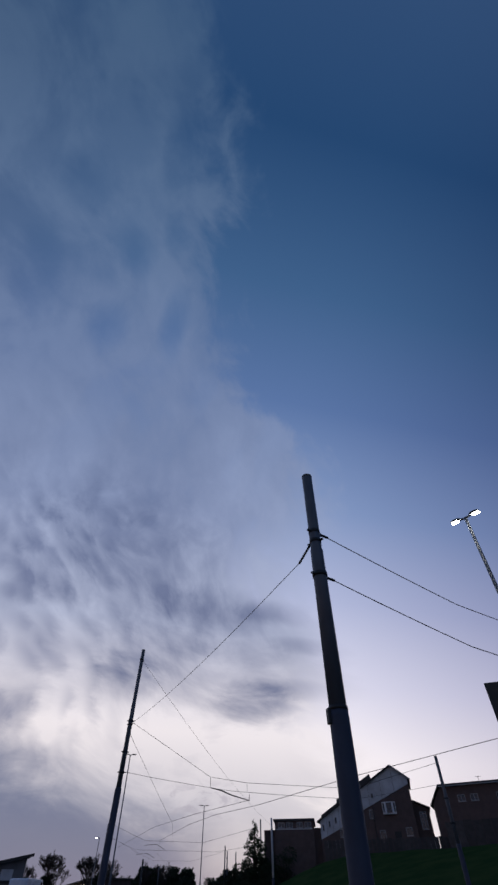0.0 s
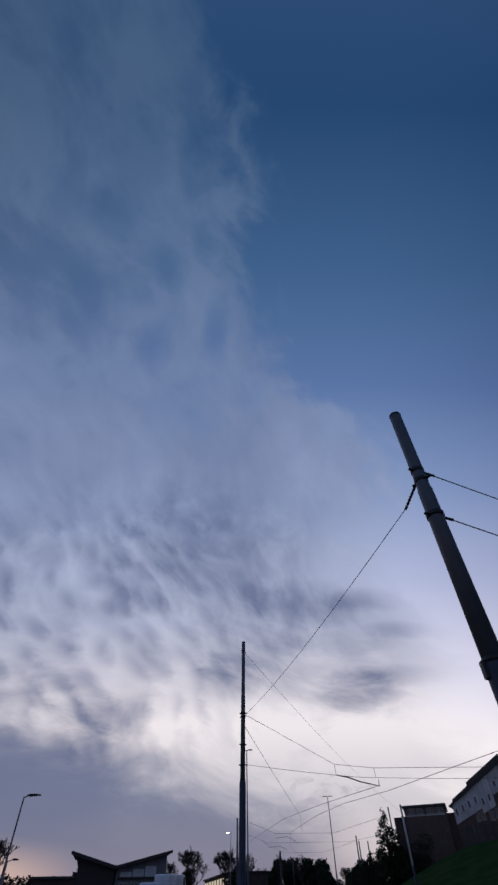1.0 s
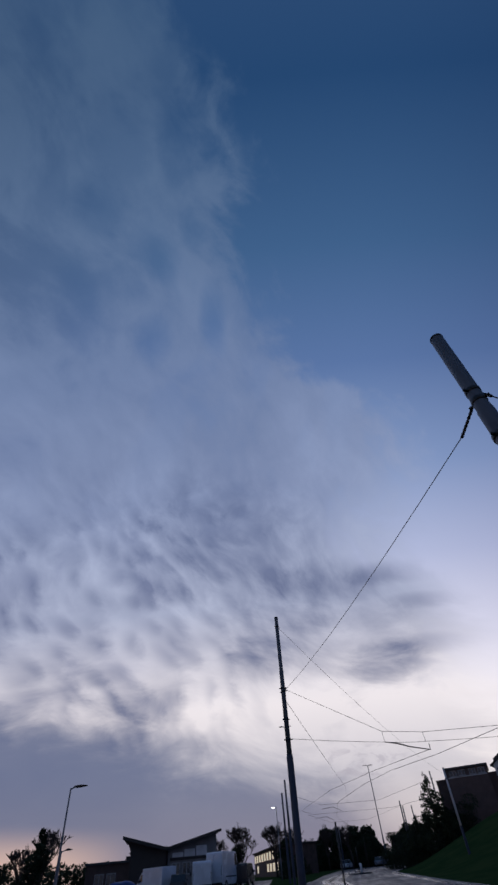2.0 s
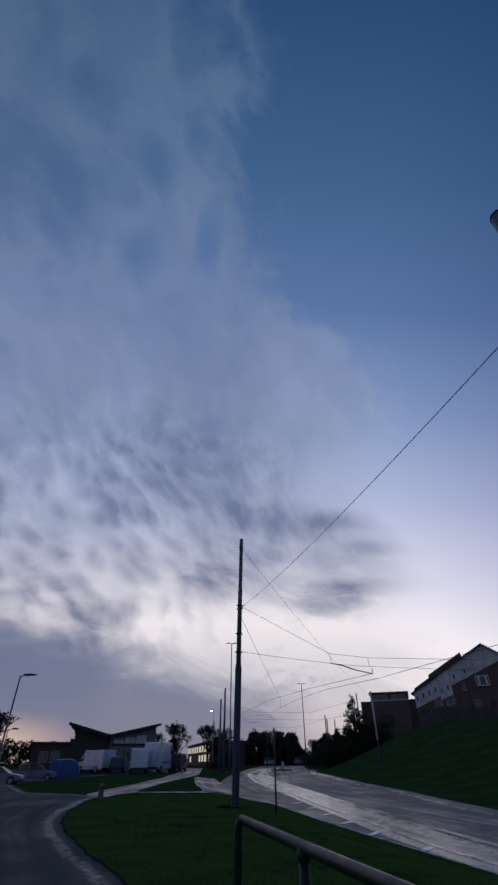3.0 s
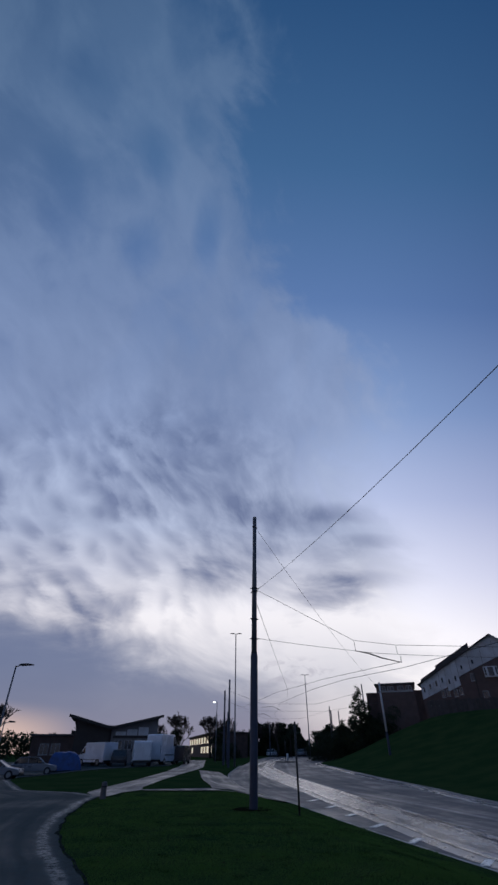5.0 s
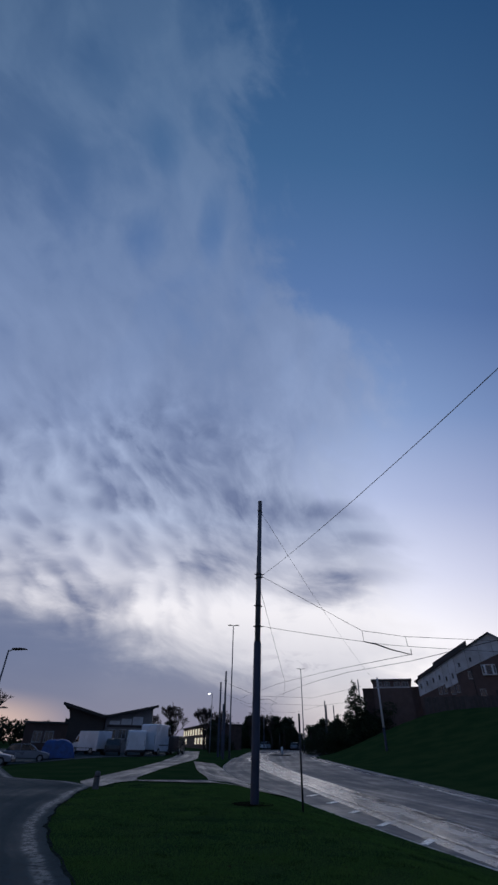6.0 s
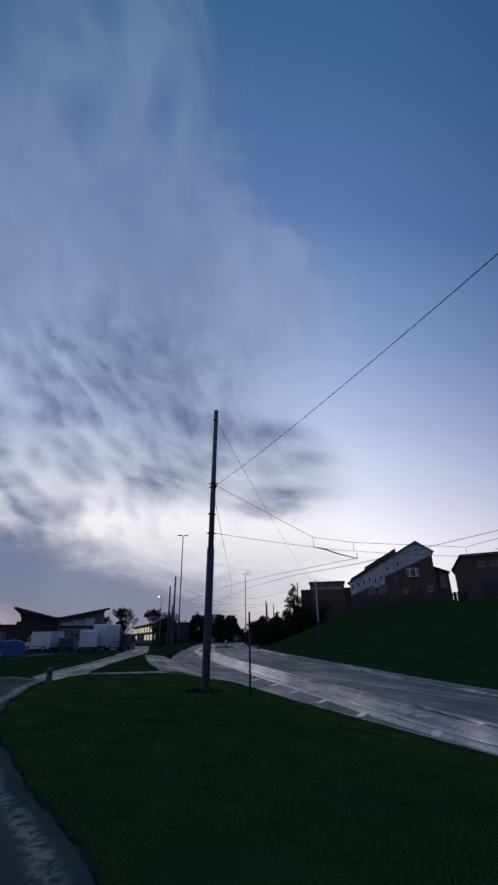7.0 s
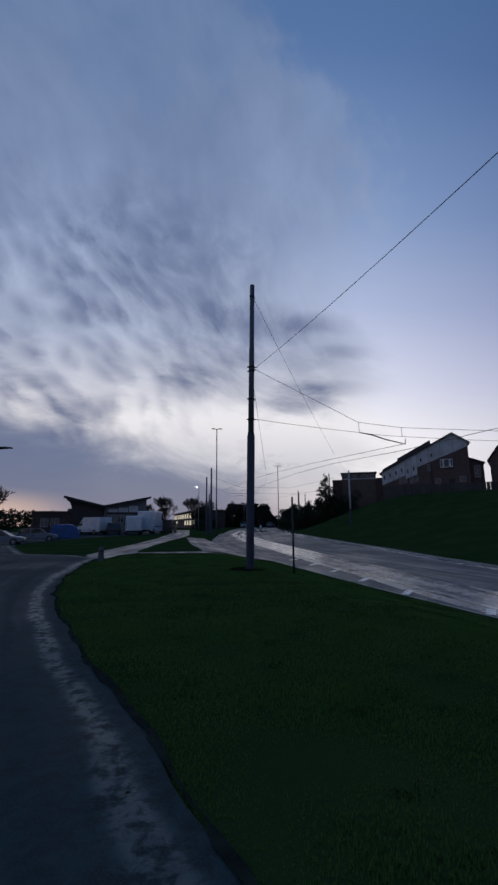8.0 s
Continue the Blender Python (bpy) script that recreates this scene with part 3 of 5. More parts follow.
def line_pole(at, base_z, joint, top, r0, r1, r2, lean, label, clamps):
    """A stepped steel pole; heights are measured from its foot."""
    ob = thing("overhead_line_pole", (at[0], at[1], base_z), label, "pole", "overhead line poles")
    lx, ly = lean

    def p(z):
        return (lx * z / top, ly * z / top, z)

    part("lower_tube", tubed([p(-0.3), p(0.15), p(joint - 0.10), p(joint)], [r0, r0, r0 * 0.97, r1 * 1.06], 24), STEEL, ob, "blue-grey painted steel tube", True)
    part("upper_tube", tubed([p(joint - 0.05), p(top * 0.76), p(top * 0.765), p(top - 0.02), p(top)], [r1, (r1 + r2) / 2, r2, r2, r2 * 0.93], 24), STEEL_UP, ob, "", True)
    part("cap", tubed([p(top), p(top + 0.03), p(top + 0.04)], [r2 * 1.05, r2 * 1.0, r2 * 0.5], 20), DARKM, ob, "", True)
    part("inspection_door", boxed(-0.06, -r0 - 0.012, 0.5, 0.06, -r0 + 0.03, 0.95, bevel=0.008), STEEL, ob)
    part("joint_collar", tubed([p(joint - 0.02), p(joint + 0.03)], [r1 * 1.12, r1 * 1.08], 24), DARKM, ob, "", True)
    for z, out, turn in clamps:
        c = ring_clamp(z, r2 if z > top * 0.765 else r1, out, ob, turn)
        c.location = (lx * z / top, ly * z / top, 0)
    return ob


MAIN_TOP = 9.77
line_pole((0, 0), 0.0, 4.42, MAIN_TOP, 0.132, 0.100, 0.082, (0.144, -0.20), "tall blue-grey stepped steel tram-line pole standing in the grass",
          [(9.35, 0.08, 0.8), (6.75, 0.10, 0.0), (6.62, 0.06, 2.5), (4.9, 0.10, 0.0), (5.6, 0.05, 0.4)])
NEAR_BASE = ground(2.66, -16.975)
line_pole((2.66, -16.975), NEAR_BASE, 2.78 - NEAR_BASE, 6.96 - NEAR_BASE, 0.136, 0.120, 0.098, (0.0, 0.0), "blue-grey stepped steel tram-line pole beside the road",
          [(5.62 - NEAR_BASE, 0.12, 0.35), (5.42 - NEAR_BASE, 0.05, 2.2), (4.76 - NEAR_BASE, 0.12, 0.35)])
bm = boxed(-0.165, -0.04, 2.60 - NEAR_BASE, -0.125, 0.04, 2.78 - NEAR_BASE, bevel=0.008)
near_pole = [o for o in scene.objects if o.name.startswith("overhead_line_pole")][-1]
part("bracket", bm, DARKM, near_pole)
PALEPOLE = material("pale_pole_paint", (0.55, 0.56, 0.60), 0.5, 0.0, 0.22, 1.5, 0.15, 35)
RP = (15.6, 0.9)
line_pole(RP, ground(*RP), 3.0, 6.3 - ground(*RP), 0.11, 0.09, 0.075, (0.0, 0.0), "grey steel tram-line pole on the grass bank", [(4.6, 0.08, 3.1), (3.7, 0.08, 3.1)])
for x, y, top in ((17.2, 37.6, 7.9), (13.7, -13.2, 6.6), (0.3, 39.6, 8.4), (-0.1, 45.5, 7.9), (0.45, 50.5, 5.9), (19.0, 72.0, 8.2), (20.6, 78.0, 8.0), (23.0, 82.0, 8.2), (22.4, 62.0, 10.5), (11.0, 98.0, 7.0)):
    z = ground(x, y)
    line_pole((x, y), z, (top - z) * (0.3 if x == 17.2 else 0.5), top - z, 0.13, 0.11, 0.095, (0.0, 0.0), "grey steel tram-line pole far along the road", [(top - z - 0.9, 0.08, 0.0)])
    if x == 17.2:
        pale = [o for o in scene.objects if o.name.startswith("overhead_line_pole")][-1]
        tagged(pale, "pale grey steel tram-line pole on the grass bank")
        for p in pale.children:
            if p.data.materials[0] == STEEL_UP:
                p.data.materials[0] = PALEPOLE


# ---- wires ----
def wire(pts, r, label, sag=0.0, name="overhead_wire", mat=WIREM):
    """A cable through points; each span hangs by sag."""
    out = []
    for a, b in zip(pts, pts[1:]):
        a, b = Vector(a), Vector(b)
        n = 10 if sag else 1
        for i in range(n):
            p = a.lerp(b, i / n)
            p.z -= sag * 4 * (i / n) * (1 - i / n)
            out.append(p)
    out.append(Vector(pts[-1]))
    return tagged(part(name, tubed(out, r, 6), mat, None, label, True), category="wire", group="tram wires")


def insulator(a, b, label="dark turnbuckle insulator on a stay wire"):
    """A ribbed rod insulator with eye ends between two places on a wire."""
    a, b = Vector(a), Vector(b)
    d = (b - a)
    ob = thing("insulator", a, label, "insulator", "wire insulators")
    pts, rad = [], []
    for i in range(13):
        pts.append(d * i / 12)
        rad.append(0.012 if i in (0, 12) else (0.024 if i % 2 else 0.017))
    part("rod", tubed(pts, rad, 10), INSUL, ob, "", True)
    part("eye", tubed([d * -0.06, d * 0.02], 0.022, 8), DARKM, ob)
    part("eye", tubed([d * 0.98, d * 1.06], 0.022, 8), DARKM, ob)


PU = (0.20, -0.10, 6.70)
J1 = (3.82, -0.17, 4.86)
J1L = (3.84, -0.17, 4.50)
J2 = (5.45, -0.02, 4.74)
J2L = (5.47, -0.02, 4.42)
J3 = (10.6, 0.45, 4.78)
# cross-span between the two poles: upper and lower ropes, droppers, pull-off arm
wire([PU, J1, J2, J3, (RP[0], RP[1], 6.05)], 0.008, "thin dark upper cross-span rope over the road")
wire([(0.16, -0.1, 4.92), J1L, J2L, (10.6, 0.45, 4.40), (RP[0], RP[1], 5.2)], 0.007, "thin dark lower cross-span rope over the road", 0.02)
for a, b in ((J1, J1L), (J2, J2L), (J3, (10.6, 0.45, 4.40))):
    wire([a, b], 0.008, "short dark dropper wire between two cross-span ropes", name="dropper_wire")
arm = thing("pull_off_arm", J1L, "dark steel pull-off arm holding the contact wire", "wire arm")
part("arm", tubed([(0, 0, 0), (0.45, 0.02, -0.07), (0.95, 0.05, -0.22), (1.72, 0.12, -0.36)], [0.016, 0.024, 0.022, 0.014], 8), DARKM, arm, "", True)
part("clip", tubed([(1.70, 0.12, -0.36), (1.72, 0.13, -0.16)], 0.014, 8), DARKM, arm)
CONTACT = [(13.6, -14.0, 4.75), (9.15, -3.2, 4.60), (6.50, 2.2, 4.30), (5.6, 8.3, 4.62), (4.9, 14.0, 4.75), (4.2, 25.0, 4.9), (5.4, 40.0, 5.0), (9.0, 62.0, 5.3), (15, 85, 5.6)]
wire(CONTACT, 0.010, "dark copper contact wire following the road")
wire([(5.56, -0.05, 4.16), (4.5, 8.6, 4.66), (2.9, 16.0, 4.8), (1.2, 38.5, 5.4)], 0.009, "thin dark pull-off wire to a far pole")
wire([(0.2, -0.16, 9.30), (17.2, 37.6, 7.3)], 0.007, "thin dark stay wire from the pole's head across the road", 0.5)
wire([(0.14, -0.1, 6.3), (5.6, 30.0, 6.45), (6.6, 38, 5.9)], 0.009, "thin dark stay wire along the verge", 0.05)
# the stay between the two near poles with its insulator
NI = (2.53, -16.45, 5.30)
wire([(0.13, -0.22, 6.62), NI], 0.0065, "dark stay wire between two poles", 0.2)
insulator(NI, (2.60, -16.80, 5.42))
wire([(2.60, -16.80, 5.42), (2.64, -16.92, 5.46)], 0.012, "short dark stay end at a pole clamp", name="stay_end")
for z in (5.62, 4.76):
    insulator((2.80, -16.93, z), (2.95, -16.87, z + 0.005), "small dark end insulator at a pole clamp")
    shackle = thing("shackle", (2.76, -16.94, z), "small dark steel shackle at a pole clamp", "shackle", "wire shackles")
    part("bow", tubed([(0.0, 0.0, 0.035), (0.05, 0.018, 0.03), (0.07, 0.025, 0.0), (0.05, 0.018, -0.03), (0.0, 0.0, -0.035)], 0.011, 8), DARKM, shackle, "", True)
    part("pin", tubed([(0.0, 0.0, -0.055), (0.0, 0.0, 0.055)], 0.010, 8), DARKM, shackle, "", True)
    wire([(2.95, -16.87, z), (6.2, -15.7, z - 0.34), (13.7, -13.2, z - 0.3)], 0.009, "dark cross-span rope over the road", 0.015)
# far spans
for y, xl, xr, z in ((38.0, 0.3, 15.4, 5.9), (72.0, 4, 19.0, 6.4), (48.0, -0.1, 22.4, 5.9)):
    wire([(xl, y, z + 1.2), (xl + 3.5, y, z), ((xl + xr) / 2 + 2, y, z - 0.05), (xr, y, z + 1.2)], 0.011, "thin dark far cross-span rope")
for y, x, z in ((38.0, 3.8, 5.9), (44.0, 3.4, 5.6)):
    wire([(x, y, z - 0.35), (x + 1.2, y, z - 0.25), (x + 2.1, y + 0.4, z - 0.6)], 0.018, "dark far pull-off arm on the tram wires", name="pull_off_arm")


# ---- guard rail by the path ----
def guard_rail():
    g = ground(-0.4, -16.5)
    ob = thing("guard_rail", (-0.612, -15.37, g), "dark painted tubular steel guard rail beside the path", "railing")
    top = 0.885 - g
    ends = [(0.0, 0.0), (0.28, -1.22), (0.56, -2.44), (0.82, -3.6)]
    x1, y1 = ends[-1]
    pts = [(0, 0, -0.25), (0, 0, top - 0.07), (0.006, -0.018, top - 0.025), (0.022, -0.07, top)]
    pts += [(x, y, top - 0.02 * k) for k, (x, y) in enumerate(ends[1:-1], 1)] + [(x1 - 0.02, y1 + 0.06, top - 0.06), (x1, y1, top - 0.13), (x1, y1, -0.3)]
    part("frame", tubed(pts, 0.028, 16), RAILP, ob, "dark chipped painted tube", True)
    for x, y in ends[1:-1]:
        part("post", tubed([(x, y, -0.3), (x, y, top - 0.03)], 0.027, 14), RAILP, ob, "", True)
        part("collar", tubed([(x, y, top - 0.075), (x, y, top - 0.02)], 0.032, 14), RAILP, ob, "", True)
    mid = [(x, y, top * 0.45) for x, y in ends]
    part("lower_tube", tubed(mid, 0.018, 12), RAILP, ob, "", True)


guard_rail()

# thin marker post by the road
post = thing("marker_post", (1.42, -0.06, ground(1.42, -0.06)), "thin dark steel post standing in the grass", "post")
part("shaft", tubed([(0, 0, -0.2), (0, 0, 2.42)], 0.032, 12), DARKM, post, "", True)
part("cap", tubed([(0, 0, 2.42), (0, 0, 2.45)], [0.036, 0.02], 12), DARKM, post)
# low bollard by the footway
bol = thing("bollard", (-5.47, 4.25, ground(-5.47, 4.25)), "short weathered grey bollard beside the footway", "bollard")
part("shaft", tubed([(0, 0, -0.1), (0, 0, 0.03), (0.0, 0, 0.42), (0, 0, 0.5), (0, 0, 0.53)], [0.13, 0.12, 0.105, 0.095, 0.06], 16), STONE, bol, "", True)
part("band", tubed([(0, 0, 0.36), (0, 0, 0.40)], [0.113, 0.113], 16), DARKM, bol)


# ---- street lamps ----
def street_lamp(at, height, arms, lit, label, r=0.06, head=0.62, group="street lamps"):
    ob = thing("street_lamp", at, label, "street lamp", group)
    part("column", tubed([(0, 0, -0.2), (0, 0, height * 0.28), (0, 0, height * 0.285), (0, 0, height)], [r * 1.5, r * 1.4, r, r * 0.7], 14), STEEL_UP, ob, "", True)
    for ang in arms:
        c, s = math.cos(radians(ang)), math.sin(radians(ang))
        part("arm", tubed([(0, 0, height - 0.05), (c * 0.25, s * 0.25, height + 0.02)], r * 0.55, 10), GALV, ob, "", True)
        bm = prismed([(0.0, 0.0), (0.08, 0.055), (head * 0.6, 0.06), (head, 0.02), (head, -0.02), (0.10, -0.035)], -0.11, 0.11, 0.012)
        h = part("lantern", bm, DARKM, ob, "flat dark lantern")
        h.matrix_basis = pose(c * 0.2, s * 0.2, height + 0.02, 0, 0, ang)
        if lit:
            lens = part("lens", boxed(head * 0.28, -0.09, -0.065, head * 0.98, 0.09, -0.036, bevel=0.01), LAMPW, h, "bright white lens")
    return ob


LL = (-11.4, 7.7)
street_lamp((*LL, ground(*LL)), 5.1 - ground(*LL), [-15], False, "grey street lamp with one flat lantern, unlit", 0.05, 0.75)
LR = (12.25, -10.9)
street_lamp((*LR, ground(*LR)), 12.15 - ground(*LR), [-60, 120], True, "tall street lamp with two lit white lanterns", 0.085, 0.42)
street_lamp((1.0, 40.6, ground(1.0, 40.6)), 13.6 - ground(1.0, 40.6), [0, 180], False, "tall grey street lamp with two lanterns, unlit", 0.075, 0.5)
street_lamp((16.4, 79.6, ground(16.4, 79.6)), 14.2 - ground(16.4, 79.6), [0, 180], False, "tall grey street lamp with two lanterns, unlit", 0.09, 0.7)
street_lamp((-1.0, 60.0, ground(-1, 60)), 7.9 - ground(-1, 60), [170], True, "far street lamp with one lit lantern", 0.06, 0.36)
street_lamp((-13.7, 14.0, ground(-13.7, 14)), 2.9, [10], False, "short grey lamp by the car park, unlit", 0.04, 0.4)


# traffic island far along the road
TI = (9.3, 60.5, road_z(60.5))
isl = thing("traffic_island", TI, "small kerbed traffic island with a slim post in the road", "traffic island")
bm = bmesh.new()
bmesh.ops.create_cone(bm, cap_ends=True, segments=28, radius1=1.0, radius2=0.96, depth=0.14, matrix=Matrix.Translation((0, 0, 0.06)) @ Matrix.Diagonal((1.5, 3.2, 1, 1)))
part("kerb", bm, DARKM, isl, "dark wet kerb")
part("post", tubed([(0, 0.5, 0.1), (0, 0.5, 2.6)], 0.045, 10), DARKM, isl, "", True)
part("bollard", tubed([(0, -1.6, 0.1), (0, -1.6, 0.95), (0, -1.6, 1.02)], [0.16, 0.15, 0.08], 14), WHITEP, isl, "pale plastic bollard", True)


# ---- buildings ----
def window(parent, x, z, w, h, y=0.0, glass=GLASS, frame_mat=WFRAME, bars=1, name="window"):
    """A framed window on a front that faces -y, set in and standing a little proud."""
    bm = bmesh.new()
    t = 0.07
    for a in ((x, z, x + w, z + t), (x, z + h - t, x + w, z + h), (x, z + t, x + t, z + h - t), (x + w - t, z + t, x + w, z + h - t)):
        box(bm, a[0], y - 0.05, a[1], a[2], y + 0.04, a[3])
    for k in range(bars):
        c = x + w * (k + 1) / (bars + 1)
        box(bm, c - 0.03, y - 0.045, z + t, c + 0.03, y + 0.03, z + h - t)
    win = part(name, bm, frame_mat, parent, "white-framed window")
    part("pane", boxed(x + t, y - 0.02, z + t, x + w - t, y + 0.012, z + h - t), glass, win)
    part("sill", boxed(x - 0.05, y - 0.10, z - 0.06, x + w + 0.05, y - 0.002, z - 0.005, bevel=0.01), frame_mat, win)
    return win


def slab(pts, thick):
    """A roof skin's outline: a line of x and z, thickened upwards."""
    return [(x, z) for x, z in pts] + [(x, z + thick) for x, z in reversed(pts)]


def hall():
    """Low community hall with a butterfly roof, beyond the parked vans."""
    ob = thing("community_hall", (-16.0, 53.9, 0.35), "low dark hall with an upswept butterfly roof behind parked vans", "building", turn=12.0)
    part("wing_wall", prismed([(-3.7, 0), (-3.7, 4.0), (-4.2, 5.15), (0.75, 3.95), (0.75, 0)], 0, 10), TIMBER, ob, "dark boarded wall")
    part("hall_wall", prismed([(0.95, 0), (0.95, 3.95), (7.1, 5.15), (7.1, 0)], 0.3, 10), RENDERW, ob, "grey rendered wall")
    part("link_wall", boxed(0.6, 1.2, 0, 1.1, 9.5, 3.9), BRICKD, ob)
    part("roof", prismed(slab([(-4.75, 5.32), (0.75, 3.97)], 0.22), -0.9, 10.6), ROOFM, ob, "dark upswept roof")
    part("roof", prismed(slab([(0.78, 3.97), (7.65, 5.38)], 0.20), -0.6, 10.6), ROOFM, ob, "dark upswept roof")
    part("roof", prismed(slab([(0.5, 4.0), (2.5, 4.42), (4.8, 4.1)], 0.14), 5.0, 9.9), ROOFM, ob)
    part("fascia", prismed([(-4.78, 5.20), (-4.78, 5.5), (0.72, 4.15), (0.72, 3.85)], -1.0, -0.9), TIMBER, ob)
    part("fascia", prismed([(0.72, 3.85), (0.72, 4.15), (7.68, 5.56), (7.68, 5.28)], -0.7, -0.6), TIMBER, ob)
    part("flat_wing", boxed(-8.9, 0.6, 0, -3.72, 9, 3.1), BRICKD, ob, "dark brick wing")
    part("flat_roof", boxed(-9.15, 0.3, 3.1, -3.75, 9.2, 3.34, bevel=0.03), ROOFM, ob)
    part("vent", boxed(-4.3, 2.0, 3.34, -3.8, 2.5, 3.75), DARKM, ob)
    part("band", boxed(1.2, 0.22, 2.9, 6.9, 0.298, 3.15), TIMBER, ob, "dark timber band")
    for x in (-7.8, -6.4):
        window(ob, x, 1.1, 1.1, 1.2, 0.6)
    for x in (1.5, 2.8, 4.1, 5.4):
        window(ob, x, 1.6, 1.0, 1.1, 0.3)
    for x in (1.5, 3.0, 4.5):
        part("panel", boxed(x, 0.24, 3.2, x + 1.35, 0.296, 3.55 + (x - 1) * 0.17), CLAD, ob, "pale wall panel")


def gable_flats():
    """Housing block on the bank: long roof falling to one side, pale cladding over brick."""
    ob = thing("flats", (30.1, 56.8, 7.1), "brick flats with pale cladding under a long sloping dark roof", "house", turn=-29.0)
    part("wall", prismed([(0, -3), (0, 1.35), (13.6, 6.6), (13.6, -3)], 0, 8.0), BRICK, ob, "red brick wall")
    roof = lambda s: 2.85 + s * 0.527 if s <= 11.4 else 8.86 - (s - 11.4) * 0.71
    low = lambda s: 1.35 + s * 0.386
    drop = lambda s: -0.55 if s < 3.8 else (-1.15 if s < 5.7 else 0.0)
    cuts = [0, 0.95, 1.9, 2.85, 3.85, 4.8, 5.75, 7.6, 9.5, 11.4, 13.6]
    for a, b in zip(cuts, cuts[1:]):
        part("cladding_panel", prismed([(a + 0.02, low(a) + 0.02 + drop(a)), (a + 0.02, roof(a)), (b - 0.02, roof(b)), (b - 0.02, low(b) + 0.02 + drop(a))], -0.10 - (0.12 if 3.8 < a < 5.7 else 0.0), 0.15, 0.01), CLAD, ob, "off-white cladding panel")
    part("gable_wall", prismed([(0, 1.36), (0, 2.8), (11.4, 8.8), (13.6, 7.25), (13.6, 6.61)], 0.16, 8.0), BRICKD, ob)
    part("roof", prismed(slab([(-0.35, 2.70), (11.4, 8.88)], 0.16), -0.35, 8.3), ROOFM, ob, "dark tiled roof")
    part("roof", prismed(slab([(11.4, 8.88), (13.95, 7.08)], 0.16), -0.35, 8.3), ROOFM, ob, "dark tiled roof")
    part("roof_step", prismed(slab([(2.6, 4.45), (8.1, 7.35)], 0.95), 1.2, 8.2), ROOFM, ob, "raised dark roof strip")
    part("roof_step", prismed(slab([(0.0, 3.0), (3.4, 4.8)], 0.7), 1.6, 8.2), ROOFM, ob)
    part("bargeboard", prismed([(-0.4, 2.62), (-0.4, 2.86), (11.4, 9.05), (11.4, 8.80)], -0.42, -0.36), TIMBER, ob)
    part("bargeboard", prismed([(11.4, 8.80), (11.4, 9.05), (14.0, 7.20), (14.0, 6.98)], -0.42, -0.36), WFRAME, ob, "pale bargeboard")
    for s, z, w, h in ((2.8, 1.0, 0.5, 0.9), (3.5, 1.1, 0.5, 0.9), (4.5, 1.0, 0.6, 1.0), (5.3, 1.2, 0.5, 1.0), (7.3, 2.9, 0.6, 1.0), (8.4, 0.3, 0.8, 1.3), (12.0, 0.9, 0.9, 0.9)):
        window(ob, s, z, w, h, 0.0, bars=0)
    bay = part("bay", boxed(9.3, -0.45, 3.25, 11.2, -0.001, 4.65, bevel=0.03), CLAD, ob, "pale projecting bay")
    part("pane", boxed(9.40, -0.475, 3.5, 9.60, -0.452, 4.5), GLASS, bay)
    part("pane", boxed(10.90, -0.475, 3.5, 11.10, -0.452, 4.5), GLASS, bay)
    part("pane", boxed(9.90, -0.475, 3.4, 10.62, -0.452, 4.55), GLASS, bay)
    for s, up in ((0.25, 0.15), (1.2, 0.15), (2.15, 0.15), (3.1, 0.15), (4.05, -0.45), (5.0, -0.45)):
        window(ob, s, low(s + 0.3) + up, 0.38, 0.8, -0.10 if s < 3.8 else -0.22, bars=0, frame_mat=CLAD)
    for s in (6.2, 7.9):
        window(ob, s, low(s + 0.6) + 0.45, 0.4, 0.7, -0.10, bars=0, frame_mat=CLAD)
    for s in (0.8, 2.0):
        window(ob, s, 0.0, 0.55, 0.7, 0.0, bars=0)
    part("door", boxed(10.4, -0.06, -0.6, 11.3, -0.004, 1.4, bevel=0.01), DARKM, ob, "dark door")
    part("downpipe", tubed([(7.9, -0.12, -0.5), (7.9, -0.12, 4.3)], 0.05, 8), DARKM, ob)
    part("annex", prismed([(13.62, -2), (13.62, 4.6), (15.7, 3.75), (15.7, -2)], 0.8, 6.5), BRICKD, ob, "brick annex")
    part("annex_roof", prismed(slab([(13.62, 4.72), (15.95, 3.8)], 0.15), 0.5, 6.8), ROOFM, ob)
    window(ob, 14.3, 1.6, 0.9, 1.9, 0.8)
    window(ob, 15.0, -0.4, 0.6, 0.8, 0.8)


def flat_block():
    ob = thing("low_flats", (23.9, 59.4, 6.6), "flat-roofed brick block with a strip of windows", "house", turn=-21.0)
    part("wall", boxed(0, 0, -4, 5.7, 7, 3.45), BRICK, ob, "red brick wall")
    part("roof", boxed(-0.2, -0.25, 3.45, 5.9, 7.2, 3.72, bevel=0.03), ROOFM, ob, "flat dark roof")
    part("band", boxed(0.2, -0.03, 2.5, 5.5, -0.002, 2.62), CLAD, ob)
    for x in (0.5, 1.7, 3.2, 4.4):
        window(ob, x, 2.68, 0.95, 0.66, 0.0)
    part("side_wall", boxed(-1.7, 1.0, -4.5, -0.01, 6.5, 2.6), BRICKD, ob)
    part("side_wall", boxed(5.71, 0.6, -4, 7.6, 6.5, 2.7), BRICK, ob)


